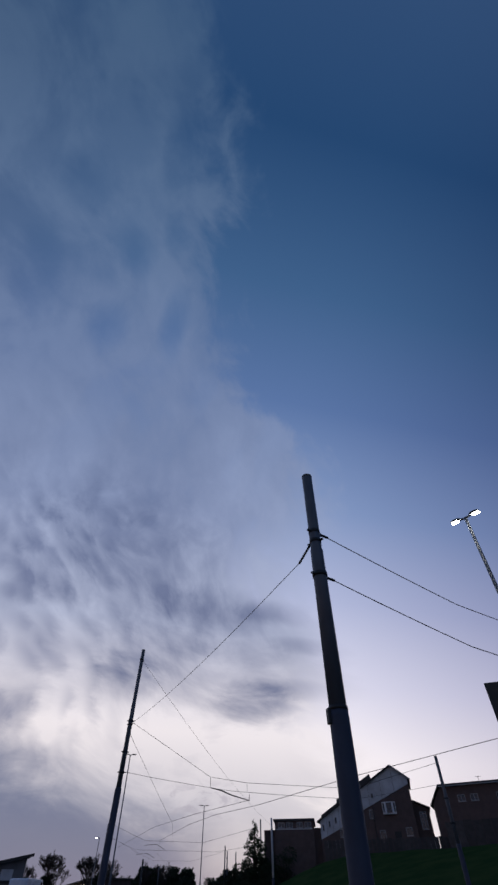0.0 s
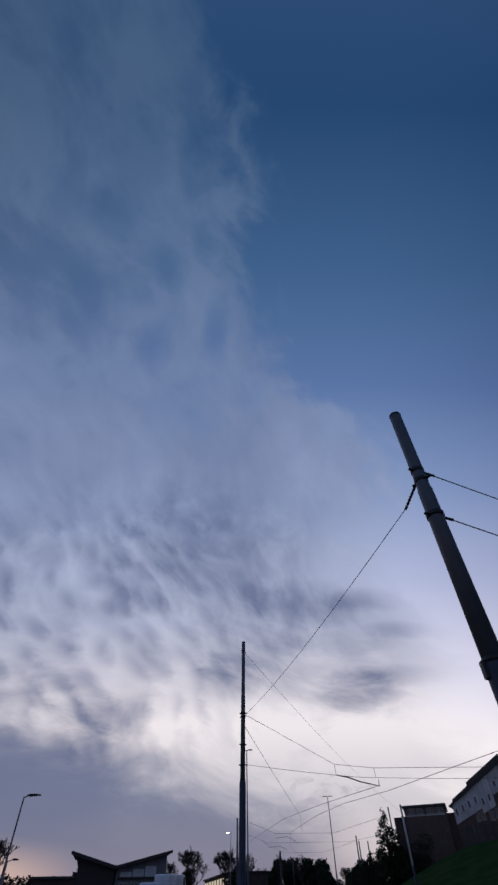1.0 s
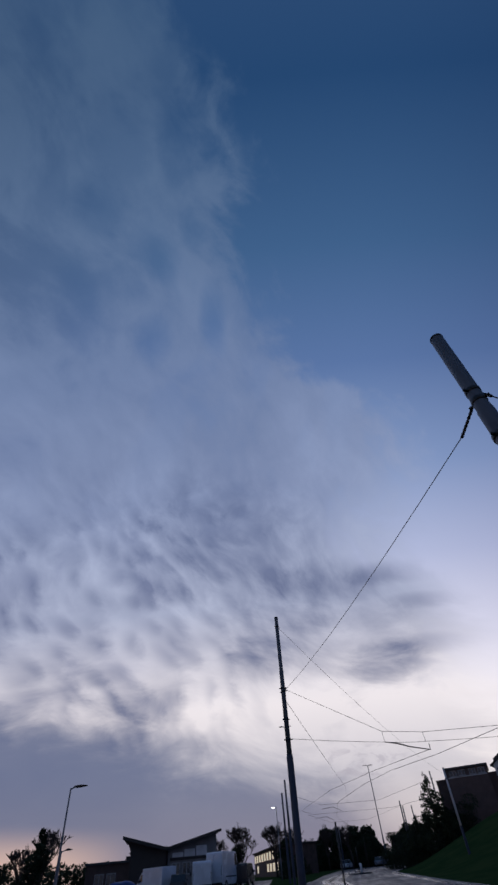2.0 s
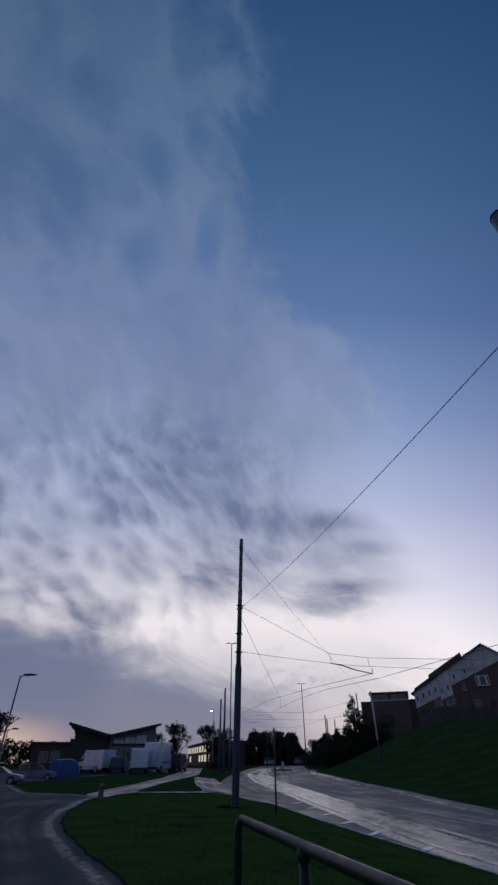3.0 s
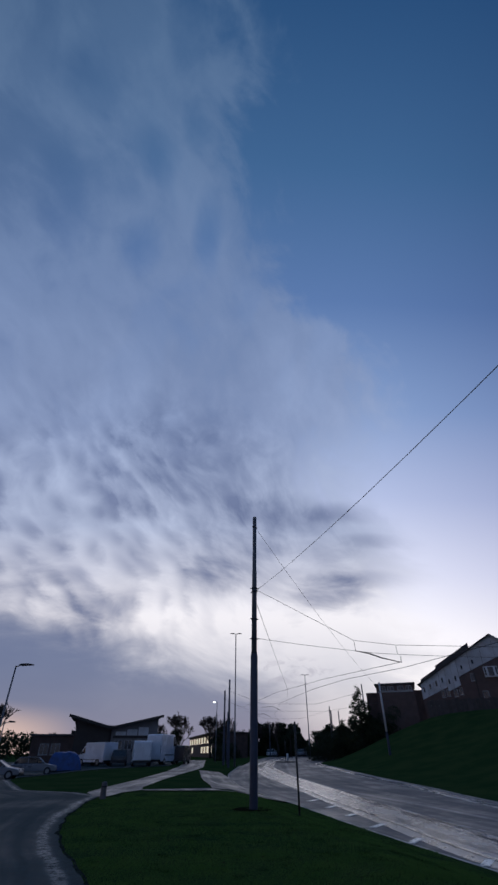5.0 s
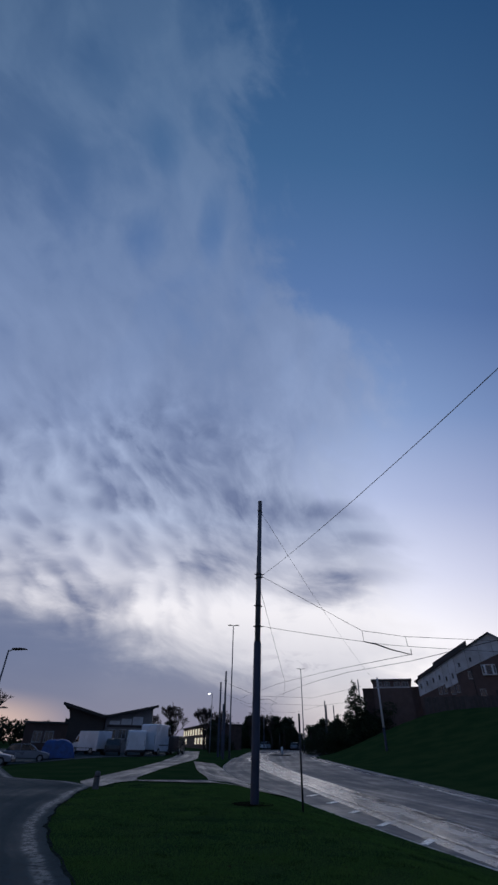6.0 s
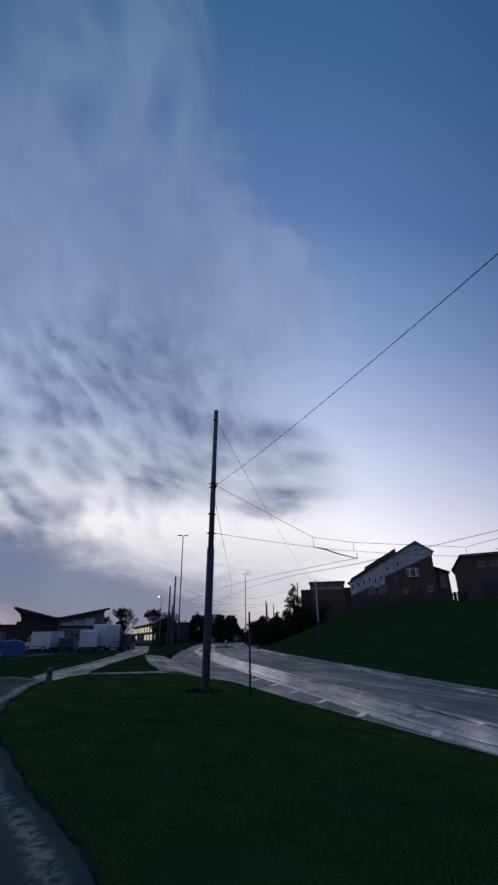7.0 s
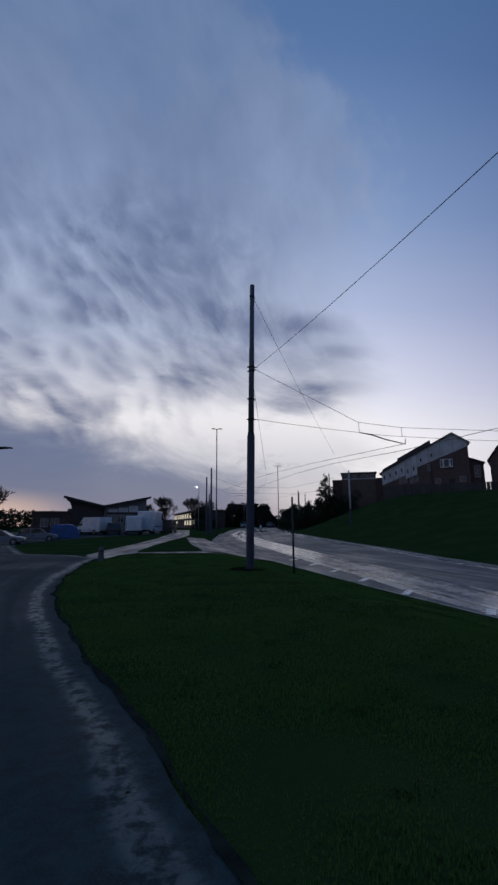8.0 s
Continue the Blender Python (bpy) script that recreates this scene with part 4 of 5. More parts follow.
def end_house():
    ob = thing("terraced_house", (43.9, 47.9, 7.0), "dark red brick house with a shallow tiled roof on the bank", "house", turn=-39.0)
    part("wall", prismed([(0, -2), (0, 4.1), (1.3, 5.9), (15, 5.9), (15, -2)], 0, 8), BRICK, ob, "red brick wall")
    part("roof", prismed(slab([(-0.35, 3.85), (1.25, 6.05), (15.3, 6.05)], 0.18), -0.4, 8.3), ROOFM, ob, "dark tiled roof")
    part("gutter", boxed(1.3, -0.52, 5.9, 15.2, -0.41, 6.02, bevel=0.02), WFRAME, ob)
    for x in (3.5, 5.2, 8.6, 11.2):
        window(ob, x, 4.2, 1.0, 0.75, 0.0)
    part("aerial", tubed([(6.8, 3, 6.1), (6.8, 3, 7.3)], 0.03, 6), DARKM, ob)
    part("aerial", tubed([(6.4, 3, 7.25), (7.3, 3, 7.25)], 0.02, 6), DARKM, ob)
    for k in range(12):
        part("fence_panel", boxed(1.2 + k * 1.15, -2.1, -2, 2.31 + k * 1.15, -2.02, 2.0 + 0.05 * (k % 3), bevel=0.01), FENCEM, ob, "grey weathered fence panel")


def garden_fence():
    """Board fence along the top of the bank in front of the flats."""
    ob = thing("garden_fence", (29.6, 54.6, 6.4), "low dark weathered board fence along the top of the bank", "fence", turn=-29.0)
    for k in range(30):
        h = 1.25 + 0.06 * math.sin(k * 2.1)
        x = k * 0.55
        part("board", boxed(x, 0, -1.2, x + 0.50, 0.05, h, bevel=0.008), FENCEM, ob)


def shops():
    """A long low block that runs away from the road's bend, its rooms lit."""
    ob = thing("shop_row", (-7.7, 125.0, 0.3), "far dark brick block with two rows of warmly lit windows", "building", turn=-80.3)
    part("wall", boxed(0, 0, -1, 37.5, 7, 4.5), BRICKD, ob, "dark brick wall")
    part("roof", boxed(-0.3, -0.4, 4.5, 37.8, 7.3, 4.75, bevel=0.04), TIMBER, ob)
    rnd = random.Random(5)
    for row, z in enumerate((1.3, 3.0)):
        for k in range(9):
            x = 1.0 + k * 4.05
            if (row, k) in ((0, 0), (0, 2), (0, 3), (0, 4)):
                continue
            part("lit_window", boxed(x, -0.05, z, x + 1.9 + 0.5 * rnd.random(), -0.002, z + 1.15, bevel=0.01), LITW, ob, "lit window")


hall()
gable_flats()
flat_block()
end_house()
garden_fence()
shops()
# back of a large sign on a pole across the road
sg = thing("sign_board", (16.3, -5.4, ground(16.3, -5.4)), "dark back of a tall sign board on a steel pole", "sign", turn=-35)
sz = ground(16.3, -5.4)
part("pole", tubed([(0, 0.14, -0.3), (0, 0.14, 8.0 - sz)], 0.085, 14), GALV, sg, "", True)
part("board", boxed(-1.15, -0.02, 5.9 - sz, 1.15, 0.05, 7.95 - sz, bevel=0.02), DARKM, sg, "dark flat board")
for z in (6.3, 7.5):
    part("channel", boxed(-1.0, 0.05, z - sz, 1.0, 0.09, z + 0.06 - sz), GALV, sg)
for z in (5.35, 5.5, 5.65, 5.8):
    part("cage_bar", tubed([(-0.95, -0.25, z - sz), (-0.3, -0.25, z - sz)], 0.015, 6), GALV, sg)
for x in (-0.95, -0.3):
    part("cage_bar", tubed([(x, -0.25, 5.3 - sz), (x, -0.25, 5.95 - sz)], 0.018, 6), GALV, sg)


# ---- vehicles ----
def wheels(ob, xs, half, r):
    for x in xs:
        for s in (-1, 1):
            w = part("wheel", tubed([(x, s * (half - 0.19), r), (x, s * (half + 0.005), r)], r, 20), TYRE, ob, "black tyre")
            part("rim", tubed([(x, s * (half - 0.02), r), (x, s * (half + 0.02), r)], [r * 0.62, r * 0.55], 14), GALV, w)


def van(at, turn, label, length=5.2, height=2.5, width=1.95, boxy=False, paint=WHITEP, panels="white panel body"):
    """A panel van: bonnet towards +x."""
    ob = thing("van", at, label, "van", "parked vehicles", turn=turn)
    L, H, h = length / 2, height, width / 2
    body = [(-L, 0.35), (-L - 0.03, H * 0.55), (-L + 0.08, H - 0.10), (-L + 0.22, H), (L * 0.42, H), (L * 0.52, H - 0.06), (L * 0.80, H * 0.56), (L * 0.97, H * 0.47), (L, H * 0.30), (L, 0.32)]
    part("body", prismed(body, -h, h, 0.05), paint, ob, panels)
    if boxy:
        part("box_body", boxed(-L - 0.05, -h - 0.08, 0.62, L * 0.40, h + 0.08, H + 0.25, bevel=0.04), WHITEP, ob, "white box body")
    part("windscreen", prismed([(L * 0.535, H - 0.14), (L * 0.79, H * 0.585), (L * 0.80, H * 0.59), (L * 0.545, H - 0.13)], -h + 0.12, h - 0.12), GLASS, ob, "dark windscreen")
    for s in (-1, 1):
        part("side_window", prismed([(L * 0.36, H * 0.60), (L * 0.36, H - 0.2), (L * 0.50, H - 0.2), (L * 0.70, H * 0.60)], s * h - 0.004, s * h + 0.008), GLASS, ob)
        part("headlight", boxed(L - 0.06, s * (h - 0.32) - 0.14, H * 0.31, L + 0.015, s * (h - 0.32) + 0.14, H * 0.40, bevel=0.015), GALV, ob)
        part("rear_light", boxed(-L - 0.05, s * (h - 0.12) - 0.06, H * 0.36, -L + 0.02, s * (h - 0.12) + 0.06, H * 0.62, bevel=0.012), DARKM, ob)
        part("mirror", boxed(L * 0.60, s * (h + 0.12) - 0.08, H * 0.56, L * 0.64, s * (h + 0.12) + 0.08, H * 0.69, bevel=0.015), DARKM, ob)
        part("side_strip", boxed(-L * 0.6, s * h - 0.01, H * 0.30, L * 0.5, s * h + 0.02, H * 0.335, bevel=0.005), DARKM, ob)
    for s in (-1, 1):
        part("rear_door", boxed(-L - 0.055, s * h * 0.47 - h * 0.44, 0.55, -L - 0.015, s * h * 0.47 + h * 0.44, H - 0.22, bevel=0.012), paint, ob)
    part("bumper", boxed(-L - 0.10, -h + 0.02, 0.32, -L + 0.05, h - 0.02, 0.52, bevel=0.03), DARKM, ob)
    part("front_bumper", boxed(L - 0.10, -h + 0.02, 0.25, L + 0.05, h - 0.02, 0.55, bevel=0.03), DARKM, ob)
    wheels(ob, (-L * 0.58, L * 0.62), h, 0.34)
    return ob


def car(at, turn, paint, label, length=4.2, height=1.45, width=1.75):
    ob = thing("car", at, label, "car", "parked vehicles", turn=turn)
    L, H, h = length / 2, height, width / 2
    low = [(-L, 0.30), (-L - 0.02, 0.62), (-L + 0.10, H * 0.63), (L * 0.45, H * 0.64), (L * 0.9, H * 0.53), (L, 0.55), (L, 0.28)]
    part("body", prismed(low, -h, h, 0.06), paint, ob)
    bm = prismed([(-L + 0.12, H * 0.61), (-L + 0.55, H - 0.05), (-L * 0.35, H), (L * 0.10, H - 0.02), (L * 0.50, H * 0.63)], -h + 0.14, h - 0.14, 0.05)
    cab = part("cabin", bm, GLASS, ob, "dark glazed cabin")
    part("roof", prismed([(-L + 0.62, H - 0.02), (-L * 0.35, H + 0.025), (L * 0.08, H + 0.005), (L * 0.06, H - 0.03), (-L + 0.62, H - 0.05)], -h + 0.17, h - 0.17), paint, ob)
    for s in (-1, 1):
        for a, b in (((-L * 0.28, H * 0.63), (-L * 0.30, H - 0.02)), ((L * 0.46, H * 0.63), (L * 0.12, H - 0.02))):
            part("pillar", tubed([(a[0], s * (h - 0.10), a[1]), (b[0], s * (h - 0.155), b[1])], 0.035, 6), paint, ob)
        part("headlight", boxed(L - 0.12, s * (h - 0.25) - 0.16, 0.55, L + 0.0, s * (h - 0.25) + 0.16, 0.70, bevel=0.02), GALV, ob)
        part("rear_light", boxed(-L - 0.03, s * (h - 0.2) - 0.12, 0.62, -L + 0.06, s * (h - 0.2) + 0.12, 0.82, bevel=0.02), DARKM, ob)
        part("mirror", boxed(L * 0.30, s * (h + 0.06) - 0.07, H * 0.64, L * 0.36, s * (h + 0.06) + 0.07, H * 0.72, bevel=0.015), paint, ob)
    part("bumper", boxed(L - 0.08, -h + 0.03, 0.26, L + 0.05, h - 0.03, 0.46, bevel=0.03), DARKM, ob)
    wheels(ob, (-L * 0.60, L * 0.62), h, 0.31)
    return ob


def on_land(x, y, lift=0.024):
    return (x, y, ground(x, y) + lift)


van(on_land(-14.9, 46.2), 142, "white box van parked on the tarmac by the hall", 4.6, 1.95, 1.85, True)
van(on_land(-9.5, 44.2), 100, "white panel van parked among other vans", 4.8, 2.3)
van(on_land(-7.5, 48.2), 70, "tall white panel van parked near the footway", 4.9, 3.0, 2.0)
van(on_land(-5.4, 51.0), 80, "small dark van half hidden by a white one", 3.9, 1.9, 1.7, False, BLACKP, "dark panel body")
car(on_land(-12.0, 44.6), 100, BLACKP, "small dark hatchback between two white vans", 3.9, 1.5)
car(on_land(-18.2, 35.2), 15, SILVERP, "silver hatchback parked at the edge of the grass", 4.0, 1.4)
car(on_land(-19.0, 28.2), 8, SILVERP, "grey hatchback parked at the edge of the grass", 4.1, 1.3)
car((12.9, 112.0, road_z(112.0)), 70, WHITEP, "far white car on the road", 4.2, 1.5)
car((19.6, 108.0, road_z(108.0)), 70, SILVERP, "far silver car on the road", 4.2, 1.5)
car(on_land(-24.0, 31.0), 12, SILVERP, "silver saloon in the car park", 4.3, 1.4)
car(on_land(-29.0, 33.0), 12, BLACKP, "dark saloon in the car park", 4.3, 1.4)


def tarp_heap():
    """A small vehicle under a blue sheet."""
    ob = thing("covered_car", on_land(-16.9, 40.8), "small car under a crumpled bright blue tarpaulin", "covered car", "parked vehicles", turn=12)
    bm = bmesh.new()
    bmesh.ops.create_grid(bm, x_segments=44, y_segments=24, size=1.0)
    for v in bm.verts:
        x, y = v.co.x * 1.75, v.co.y * 1.0
        e = max(abs(v.co.x) ** 9, abs(v.co.y) ** 7)
        z = 1.62 * (1 - e) - 0.28 * smooth01((v.co.x - 0.35) * 2.2) * (1 - e)
        n = noise.noise(Vector((x * 1.6, y * 1.6, 3.1))) * 0.10 + noise.noise(Vector((x * 5, y * 5, 1.1))) * 0.035
        v.co = Vector((x * (1 - 0.06 * (1 - e)), y * (1 - 0.06 * (1 - e)), max(0.02, z + n)))
    part("tarpaulin", bm, TARP, ob, "crumpled blue tarpaulin", True)
    part("underside", boxed(-1.55, -0.8, 0.0, 1.5, 0.8, 0.5, bevel=0.08), DARKM, ob)
    return ob


tarp_heap()


# ---- trees and hedges ----
def branch_mesh(seed, height, spread, levels=5, trunk=0.14, lean=0.0):
    """Bare tapered limbs and twigs, as triangles' worth of thin tubes."""
    rnd = random.Random(seed)
    limbs, twigs = bmesh.new(), bmesh.new()

    def grow(p, d, length, r, level):
        mid = p + d * length * 0.5 + Vector((rnd.uniform(-1, 1), rnd.uniform(-1, 1), rnd.uniform(-0.3, 0.6))) * length * 0.06
        end = p + d * length
        tube(limbs if level < 2 else twigs, [p, mid, end], [r, r * 0.85, r * 0.62], 6 if level < 2 else 3, level < 1)
        if level >= levels:
            return
        for k in range(rnd.choice((2, 3, 3)) if level else 6):
            ax = Vector((rnd.uniform(-1, 1), rnd.uniform(-1, 1), rnd.uniform(-0.15, 0.7))) * spread
            nd = (d + ax * (0.9 if level else 0.75)).normalized()
            nd.z = max(nd.z, -0.1)
            start = p.lerp(end, rnd.uniform(0.55, 1.0))
            grow(start, nd, length * rnd.uniform(0.58, 0.78), max(0.026, r * 0.58), level + 1)

    grow(Vector((0, 0, -0.2)), Vector((lean, 0, 1)).normalized(), height * 0.34, trunk, 0)
    return limbs, twigs


def bare_tree(at, seed, height, spread=0.75, label="bare winter tree with fine twigs", levels=6):
    ob = thing("bare_tree", at, label, "tree", "bare trees")
    limbs, twigs = branch_mesh(seed, height, spread, levels, height * 0.022)
    part("trunk", limbs, BARK, ob, "dark bark trunk and limbs", True)
    part("crown", twigs, TWIG, ob, "fine bare twigs", True)
    return ob


def leaf_cloud(rnd, blobs, count, size):
    """Many small leaf triangles in uneven clumps."""
    verts, faces = [], []
    total = sum(b[3] * b[4] for b in blobs)
    for cx, cy, cz, rx, rz in blobs:
        for _ in range(int(count * rx * rz / total)):
            a, b = rnd.uniform(0, 2 * math.pi), rnd.uniform(-1, 1)
            r = rnd.uniform(0.45, 1.0) ** 0.5 * (1 + 0.25 * math.sin(a * 3 + cx * 7) * math.cos(b * 5 + cz * 3))
            q = math.sqrt(1 - b * b)
            p = Vector((cx + rx * r * q * math.cos(a), cy + rx * r * q * math.sin(a), cz + rz * r * b))
            u = Vector((rnd.uniform(-1, 1), rnd.uniform(-1, 1), rnd.uniform(-1, 1))).normalized() * size * rnd.uniform(0.5, 1.3)
            v = Vector((rnd.uniform(-1, 1), rnd.uniform(-1, 1), rnd.uniform(-1, 1))).normalized() * size * rnd.uniform(0.5, 1.3)
            n = len(verts)
            verts += [p - u * 0.5, p + u * 0.5, p + v]
            faces.append((n, n + 1, n + 2))
    return verts, faces


def evergreen(at, seed, height, radius, label, shape="round", count=2600, size=0.22, name="evergreen_tree", group="evergreens"):
    rnd = random.Random(seed)
    ob = thing(name, at, label, "tree", group)
    part("trunk", tubed([(0, 0, -0.3), (0.03, 0, height * 0.4), (0, 0, height * 0.86)], [radius * 0.12, radius * 0.09, 0.02], 8), BARK, ob, "", True)
    blobs = []
    for k in range(70 if shape == "cone" else 26):
        f = 0.08 + 0.92 * (k + rnd.random()) / 70 if shape == "cone" else rnd.uniform(0.10, 1.0)
        if shape == "cone":
            r = radius * (1.02 - f) ** 0.85
        elif shape == "column":
            r = radius * (1.0 - f ** 3) * 0.7
        else:
            r = radius * math.sin(math.pi * (0.12 + 0.82 * f)) * 0.9
        a = rnd.uniform(0, 2 * math.pi)
        d = r * rnd.uniform(0.2, 0.85)
        s = max(0.12, r * rnd.uniform(0.28, 0.55))
        blobs.append((d * math.cos(a), d * math.sin(a), f * height * 0.97, s, s * rnd.uniform(0.6, 1.0)))
    v, f = leaf_cloud(rnd, blobs, count, size)
    sheet("crown", v, f, LEAF, ob, "dark evergreen foliage")
    return ob


def hedge(name, pts, height, width, seed, label, count=9000, size=0.22):
    """A rough belt of shrubs along a line."""
    rnd = random.Random(seed)
    blobs = []
    for (x0, y0), (x1, y1) in zip(pts, pts[1:]):
        n = max(2, int(math.hypot(x1 - x0, y1 - y0) / (width * 0.55)))
        for k in range(n):
            x, y = x0 + (x1 - x0) * (k + rnd.random()) / n, y0 + (y1 - y0) * (k + rnd.random()) / n
            h = height * rnd.uniform(0.55, 1.1)
            for z in (0.25, 0.6, 0.85):
                blobs.append((x + rnd.uniform(-0.4, 0.4) * width, y + rnd.uniform(-0.4, 0.4) * width, ground(x, y) + h * z, width * (1.0 - 0.55 * z) * rnd.uniform(0.6, 1.1), h * 0.28))
    v, f = leaf_cloud(rnd, blobs, count, size)
    return tagged(sheet(name, v, f, LEAF), label, "shrubs", kind="stuff")


def at_land(x, y):
    return (x, y, ground(x, y))


for k, (x, y, h, sp) in enumerate(((-8.6, 96, 9.4, 1.05), (-1.9, 84, 8.8, 1.05), (0.6, 93, 8.8, 0.95), (9.0, 108, 8.0, 0.9), (13.4, 104, 8.6, 0.95), (-26.0, 41, 7.6, 0.8), (-29.0, 44, 6.6, 0.8), (-12.6, 88, 7.0, 0.8), (-24.5, 36, 5.4, 0.8))):
    bare_tree(at_land(x, y), 11 + k, h, sp, "bare winter tree with fine twigs beyond the road" if x > -20 else "bare winter tree at the edge of the car park", 7 if h > 8.7 and x < 0 else 6)
evergreen(at_land(20.4, 58.0), 3, 10.4 - ground(20.4, 58.0), 3.0, "dark ragged conifer at the foot of the bank", "cone", 9500, 0.24)
evergreen(at_land(-12.4, 7.6), 5, 3.55, 1.25, "dark clipped cypress beside a street lamp", "column", 5200, 0.12)
for k, (x, y, h, r) in enumerate(((18.0, 61, 4.2, 2.0), (19.2, 64, 5.0, 2.0), (22.6, 60.5, 4.4, 1.8), (17.6, 69, 3.4, 1.7), (19.0, 76, 3.8, 2.0), (22.5, 86, 5.4, 2.6), (21.0, 96, 5.2, 2.6),
                                  (6.0, 112, 5.6, 2.2), (1.6, 100, 6.2, 2.2), (17.5, 112, 6.0, 2.6), (-9.3, 97, 6.4, 2.2), (-0.4, 83, 4.6, 1.5), (0.6, 95, 6.2, 2.0), (-10.8, 99, 4.4, 2.2), (2.4, 98, 5.2, 2.4), (4.0, 101, 5.4, 2.2), (-13.0, 96, 4.6, 2.2))):
    evergreen(at_land(x, y), 40 + k, h, r, "dark evergreen among the roadside trees", "round", 4200, 0.20)
hedge("far_hedge", [(-0.5, 118), (4, 117), (10, 120), (22, 118), (34, 110)], 5.8, 3.4, 7, "dark belt of far shrubs and trees across the skyline", 70000, 0.55)
hedge("bank_shrubs", [(15.0, 70), (17.5, 62), (21.5, 58.5), (26.0, 57.2)], 3.4, 2.4, 8, "dark shrubs along the top of the bank", 15000, 0.2)
hedge("verge_shrubs", [(-0.6, 66), (1.0, 78), (3.2, 92)], 2.0, 1.6, 9, "dark shrubs beside the far footway", 7000, 0.28)
hedge("car_park_hedge", [(-60, 50), (-40, 48), (-26, 47.5)], 2.6, 2.0, 10, "dark hedge round the car park", 52000, 0.085)
hedge("left_skyline", [(-160, 90), (-90, 96), (-40, 100), (-14, 104)], 5.0, 4.5, 12, "far dark woodland on the skyline", 46000, 0.55)
hedge("right_skyline", [(36, 112), (60, 100), (90, 80), (120, 30)], 5.0, 4.5, 13, "far dark woodland behind the houses", 34000, 0.4)


# ---- road markings, kerbs and turf ----
def strip_on_road(name, pts, half, label, mat, lift=0.004):
    """A thin line that follows the road; pts are across-from-the-kerb and along."""
    verts, faces = [], []
    for i, (u, y) in enumerate(pts):
        x = near_x(y) + u
        verts += [(x - half, y, road_z(y) + lift), (x + half, y, road_z(y) + lift)]
        if i:
            n = 2 * i
            faces.append((n - 2, n - 1, n + 1, n))
    return tagged(sheet(name, verts, faces, mat), label, "road marking", kind="structure")


for k, y in enumerate((-13.4, -10.6, -7.8, -5.0, -2.15, 0.65, 3.45, 6.3, 9.1)):
    d = part("kerb_dash", boxed(-0.10, -0.46, 0.0, 0.10, 0.46, 0.013), LINE, road, "worn white dash")
    d.matrix_basis = pose(near_x(y) + along(y, [-4, -2, 0.6, 8], [0.40, 0.42, 0.68, 1.4]), y, road_z(y) + 0.001, 0, 0, -36)
    d.scale = (1.0, 1.0 if k % 3 else 0.8, 1.0)


# tram track: a paler slab with two grooved rails
A_Y, A_X = [-60, -20, -10, -4.7, 2.5, 10, 17.6, 27, 42, 60, 85, 120], [15.2, 8.9, 7.2, 6.35, 6.22, 5.93, 5.5, 4.7, 4.9, 7.4, 12.5, 21]
track_x = smooth_line(A_Y, A_X)
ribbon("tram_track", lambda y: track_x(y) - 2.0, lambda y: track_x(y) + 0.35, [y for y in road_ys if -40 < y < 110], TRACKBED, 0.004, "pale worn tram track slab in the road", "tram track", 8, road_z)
ribbon("road_channel", lambda y: far_x(y) - 0.80 - 0.12 * noise.noise(Vector((y * 0.5, 4.0, 0))), lambda y: far_x(y) - 0.02, [y for y in road_ys if -40 < y < 75], TRACKBED, 0.004, "pale wet channel along the far kerb", "road channel", 4, road_z)
for k, off in enumerate((0.0, -1.435)):
    for nm, half, sh, mat, lift, lab in (("rail", 0.055, 0.0, RAILSTEEL, 0.009, "shiny grooved steel tram rail"), ("rail_groove", 0.024, -0.085, DARKM, 0.008, "dark groove beside a tram rail")):
        strip_on_road(nm, [(track_x(y) + off + sh - near_x(y), y) for y in road_ys if -40 < y < 110], half, lab, mat, lift)


def kerbs():
    me = None
    for side in (near_x, far_x):
        y = -32.0
        while y < 46.0:
            y2 = y + 0.90
            x, x2 = side(y), side(y2)
            ang = math.degrees(math.atan2(x2 - x, y2 - y))
            if me is None:
                k = part("kerb_stone", boxed(-0.065, 0, -0.2, 0.065, 0.895, 0.105, bevel=0.018), KERB, road)
                me = k.data
            else:
                k = new("kerb_stone", me)
                k.parent = road
            off = -0.065 if side is near_x else 0.065
            k.matrix_basis = pose(x + off, y, road_z(y) - (0.07 if side is near_x else 0.045), 0, 0, -ang)
            y += 0.90 * math.cos(radians(ang))


kerbs()


def turf(name, area, count, seed, tall, label):
    """Single blades, thick near the path and thinner further off."""
    rnd = np.random.RandomState(seed)
    x = rnd.uniform(area[0], area[1], count)
    y = rnd.uniform(area[2], area[3], count)
    verts, faces = [], []
    for px, py, r1, r2, r3 in zip(x, y, rnd.rand(count), rnd.rand(count), rnd.rand(count)):
        if px < path_right(py) - 0.04 + 0.10 * r1 * r1 or px > near_x(py) - 0.16 or (py > 7.2 and px > -1.0) or (py > 5 and px < -5):
            continue
        z = ground(px, py) - 0.01
        clump = 0.7 + 0.6 * noise.noise(Vector((px * 1.1, py * 1.1, 0.0)))
        h = tall * (0.5 + 0.8 * r1) * clump
        a = r2 * 6.283
        w = 0.004 + 0.004 * r3
        c, s = math.cos(a), math.sin(a)
        n = len(verts)
        lean = (r3 - 0.3) * h * 0.9
        verts += [(px - c * w, py - s * w, z), (px + c * w, py + s * w, z), (px - s * lean, py + c * lean, z + h)]
        faces.append((n, n + 1, n + 2))
    return tagged(sheet(name, verts, faces, BLADE), label, "grass", kind="stuff")


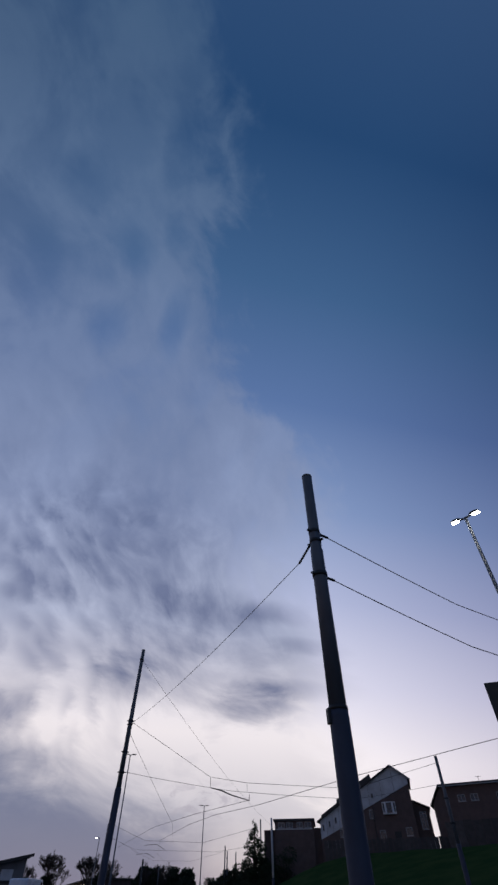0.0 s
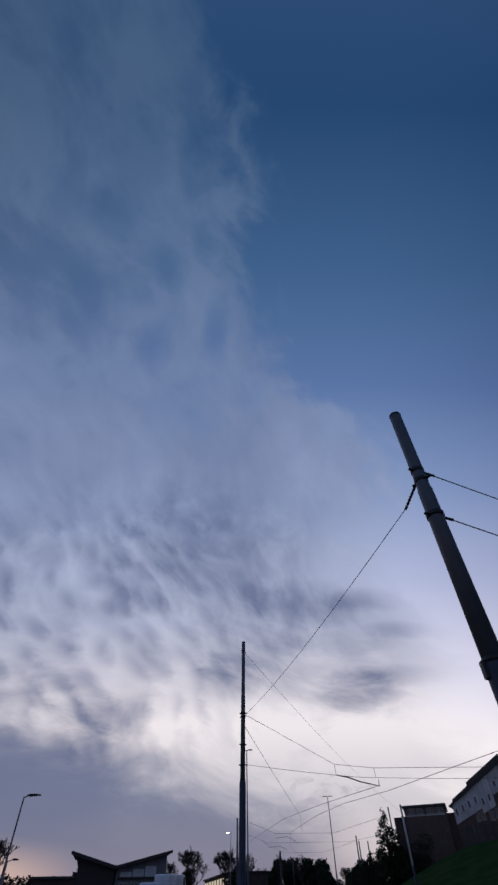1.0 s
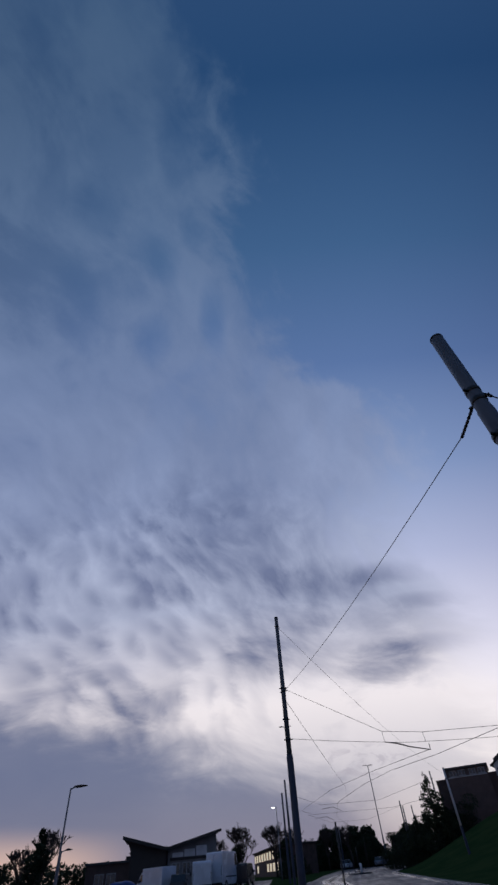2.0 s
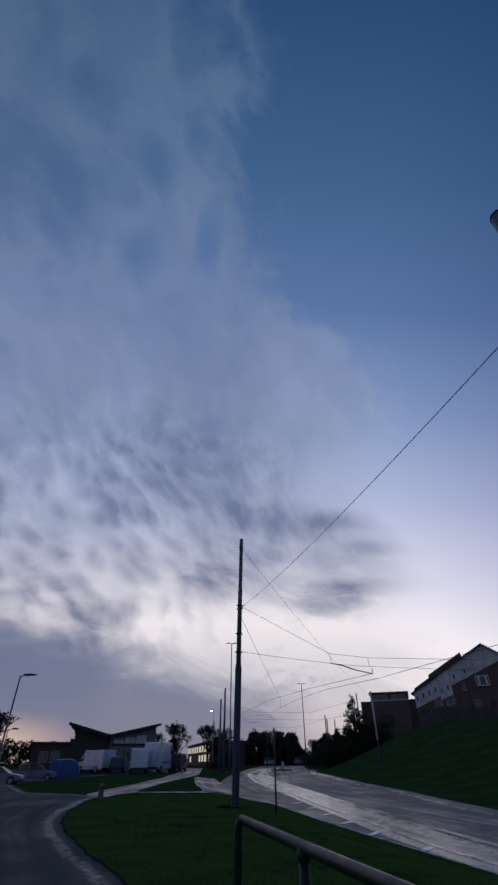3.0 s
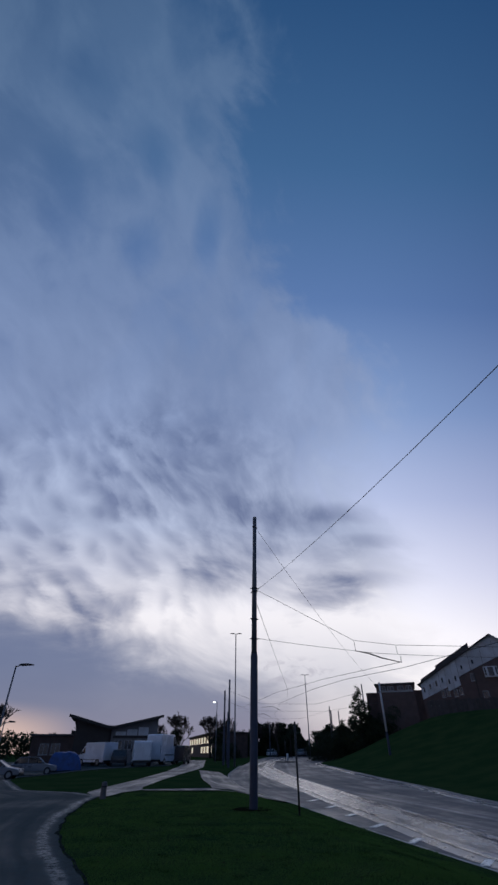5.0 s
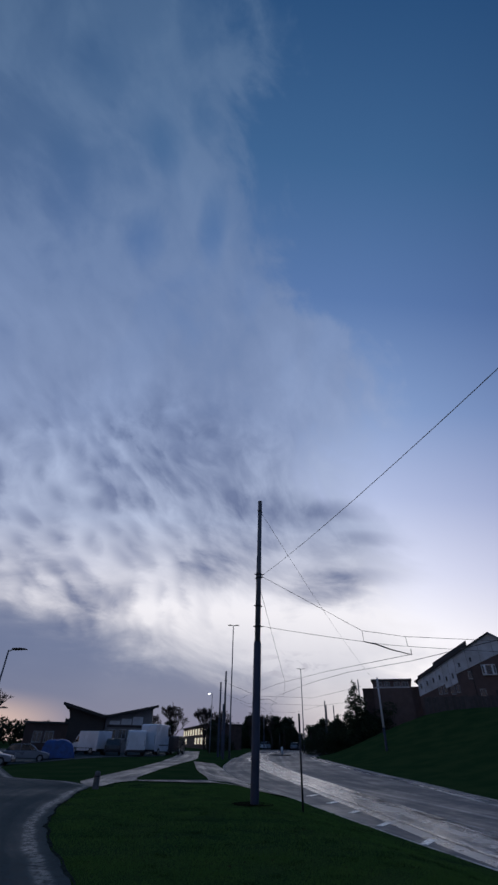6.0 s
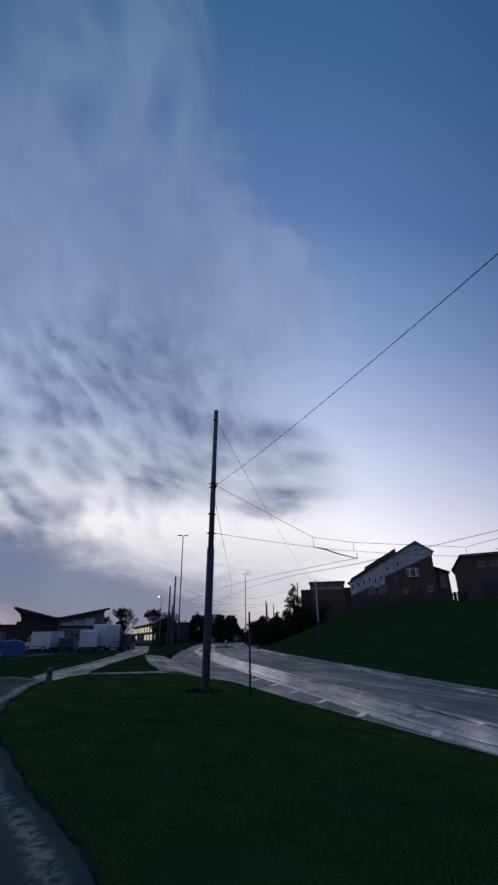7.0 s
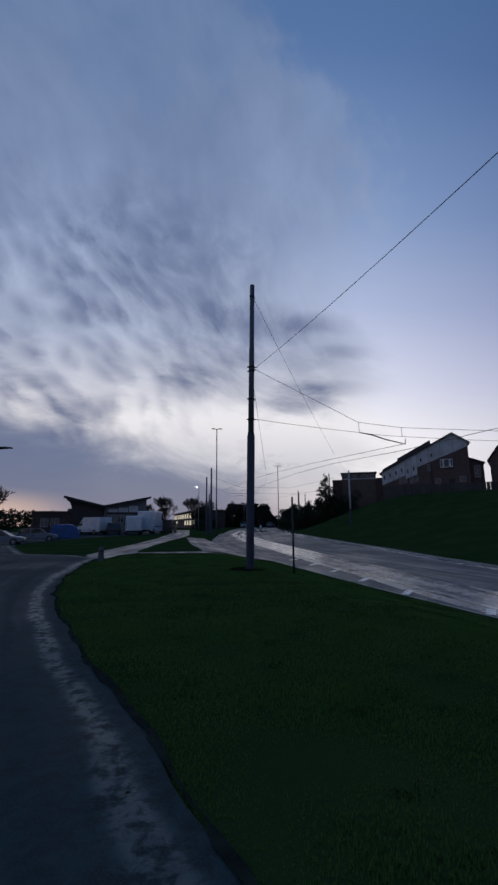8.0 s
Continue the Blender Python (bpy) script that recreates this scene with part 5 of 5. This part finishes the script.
turf("grass_blades", (-4.0, 4.5, -14.4, -7.0), 260000, 3, 0.044, "short damp grass blades beside the path")
turf("verge_grass", (-6.0, 4.0, -7.0, 7.0), 150000, 4, 0.055, "short damp grass round the pole")
turf("path_side_grass", (-1.4, 6.5, -24.0, -14.4), 90000, 6, 0.06, "short damp grass by the guard rail")
# darker coarse tufts among the mown grass
rnd = np.random.RandomState(21)
verts, faces = [], []
for i in range(210):
    cx, cy = rnd.uniform(-3.6, 4.2), rnd.uniform(-14.2, -1.0)
    if cx < path_right(cy) + 0.25 or cx > near_x(cy) - 0.5:
        continue
    wide, deep = rnd.uniform(0.05, 0.16), rnd.uniform(0.03, 0.08)
    for k in range(42):
        x, y = cx + rnd.normal(0, wide), cy + rnd.normal(0, deep)
        a, h = rnd.uniform(0, 6.28), rnd.uniform(0.018, 0.045)
        z, n = ground(x, y) - 0.005, len(verts)
        c, s = 0.006 * math.cos(a), 0.006 * math.sin(a)
        verts += [(x - c, y - s, z), (x + c, y + s, z), (x + rnd.normal(0, 0.02), y + rnd.normal(0, 0.02), z + h)]
        faces.append((n, n + 1, n + 2))
tagged(sheet("grass_tufts", verts, faces, material("coarse_grass", (0.026, 0.052, 0.014), 0.9, 0, 0.3, 2.0, 0, 9, spec=0.0)), "dark coarse tufts of grass in the mown turf", "grass", kind="stuff")
# fallen leaves on the turf and path edge
rnd = np.random.RandomState(9)
verts, faces = [], []
for i in range(260):
    x, y = rnd.uniform(-5, 4), rnd.uniform(-14, 3)
    if x < path_right(y) - 0.35 or x > near_x(y) - 0.3:
        continue
    z = ground(x, y) + (0.035 if x > path_right(y) else 0.026)
    a, s = rnd.uniform(0, 6.28), rnd.uniform(0.012, 0.030)
    n = len(verts)
    for k in range(4):
        b = a + k * math.pi / 2
        q = s * (1.0 if k % 2 == 0 else 0.55)
        verts.append((x + q * math.cos(b), y + q * math.sin(b), z + rnd.uniform(-0.004, 0.014)))
    faces.append((n, n + 1, n + 2, n + 3))
tagged(sheet("fallen_leaves", verts, faces, LITTER), "scattered dark fallen leaves on the grass", "leaves", kind="stuff")
# dark ring round the foot of the pole: soft shade painted as colour
bm = bmesh.new()
bmesh.ops.create_circle(bm, cap_ends=True, radius=0.55, segments=28)
for v in bm.verts:
    v.co.x, v.co.y = v.co.x * (1.15 + 0.2 * noise.noise(v.co * 3)), v.co.y * (1.1 + 0.2 * noise.noise(v.co * 3 + Vector((5, 0, 0))))
    v.co.z = ground(v.co.x, v.co.y) + 0.02
tagged(part("foot_shade", bm, material("foot_shade_tint", (0.016, 0.018, 0.010), 1.0, 0, 0.4, 5.0, 0.8, 30, spec=0.0)), "dark patch of painted shade round the pole's foot", "earth", kind="structure")
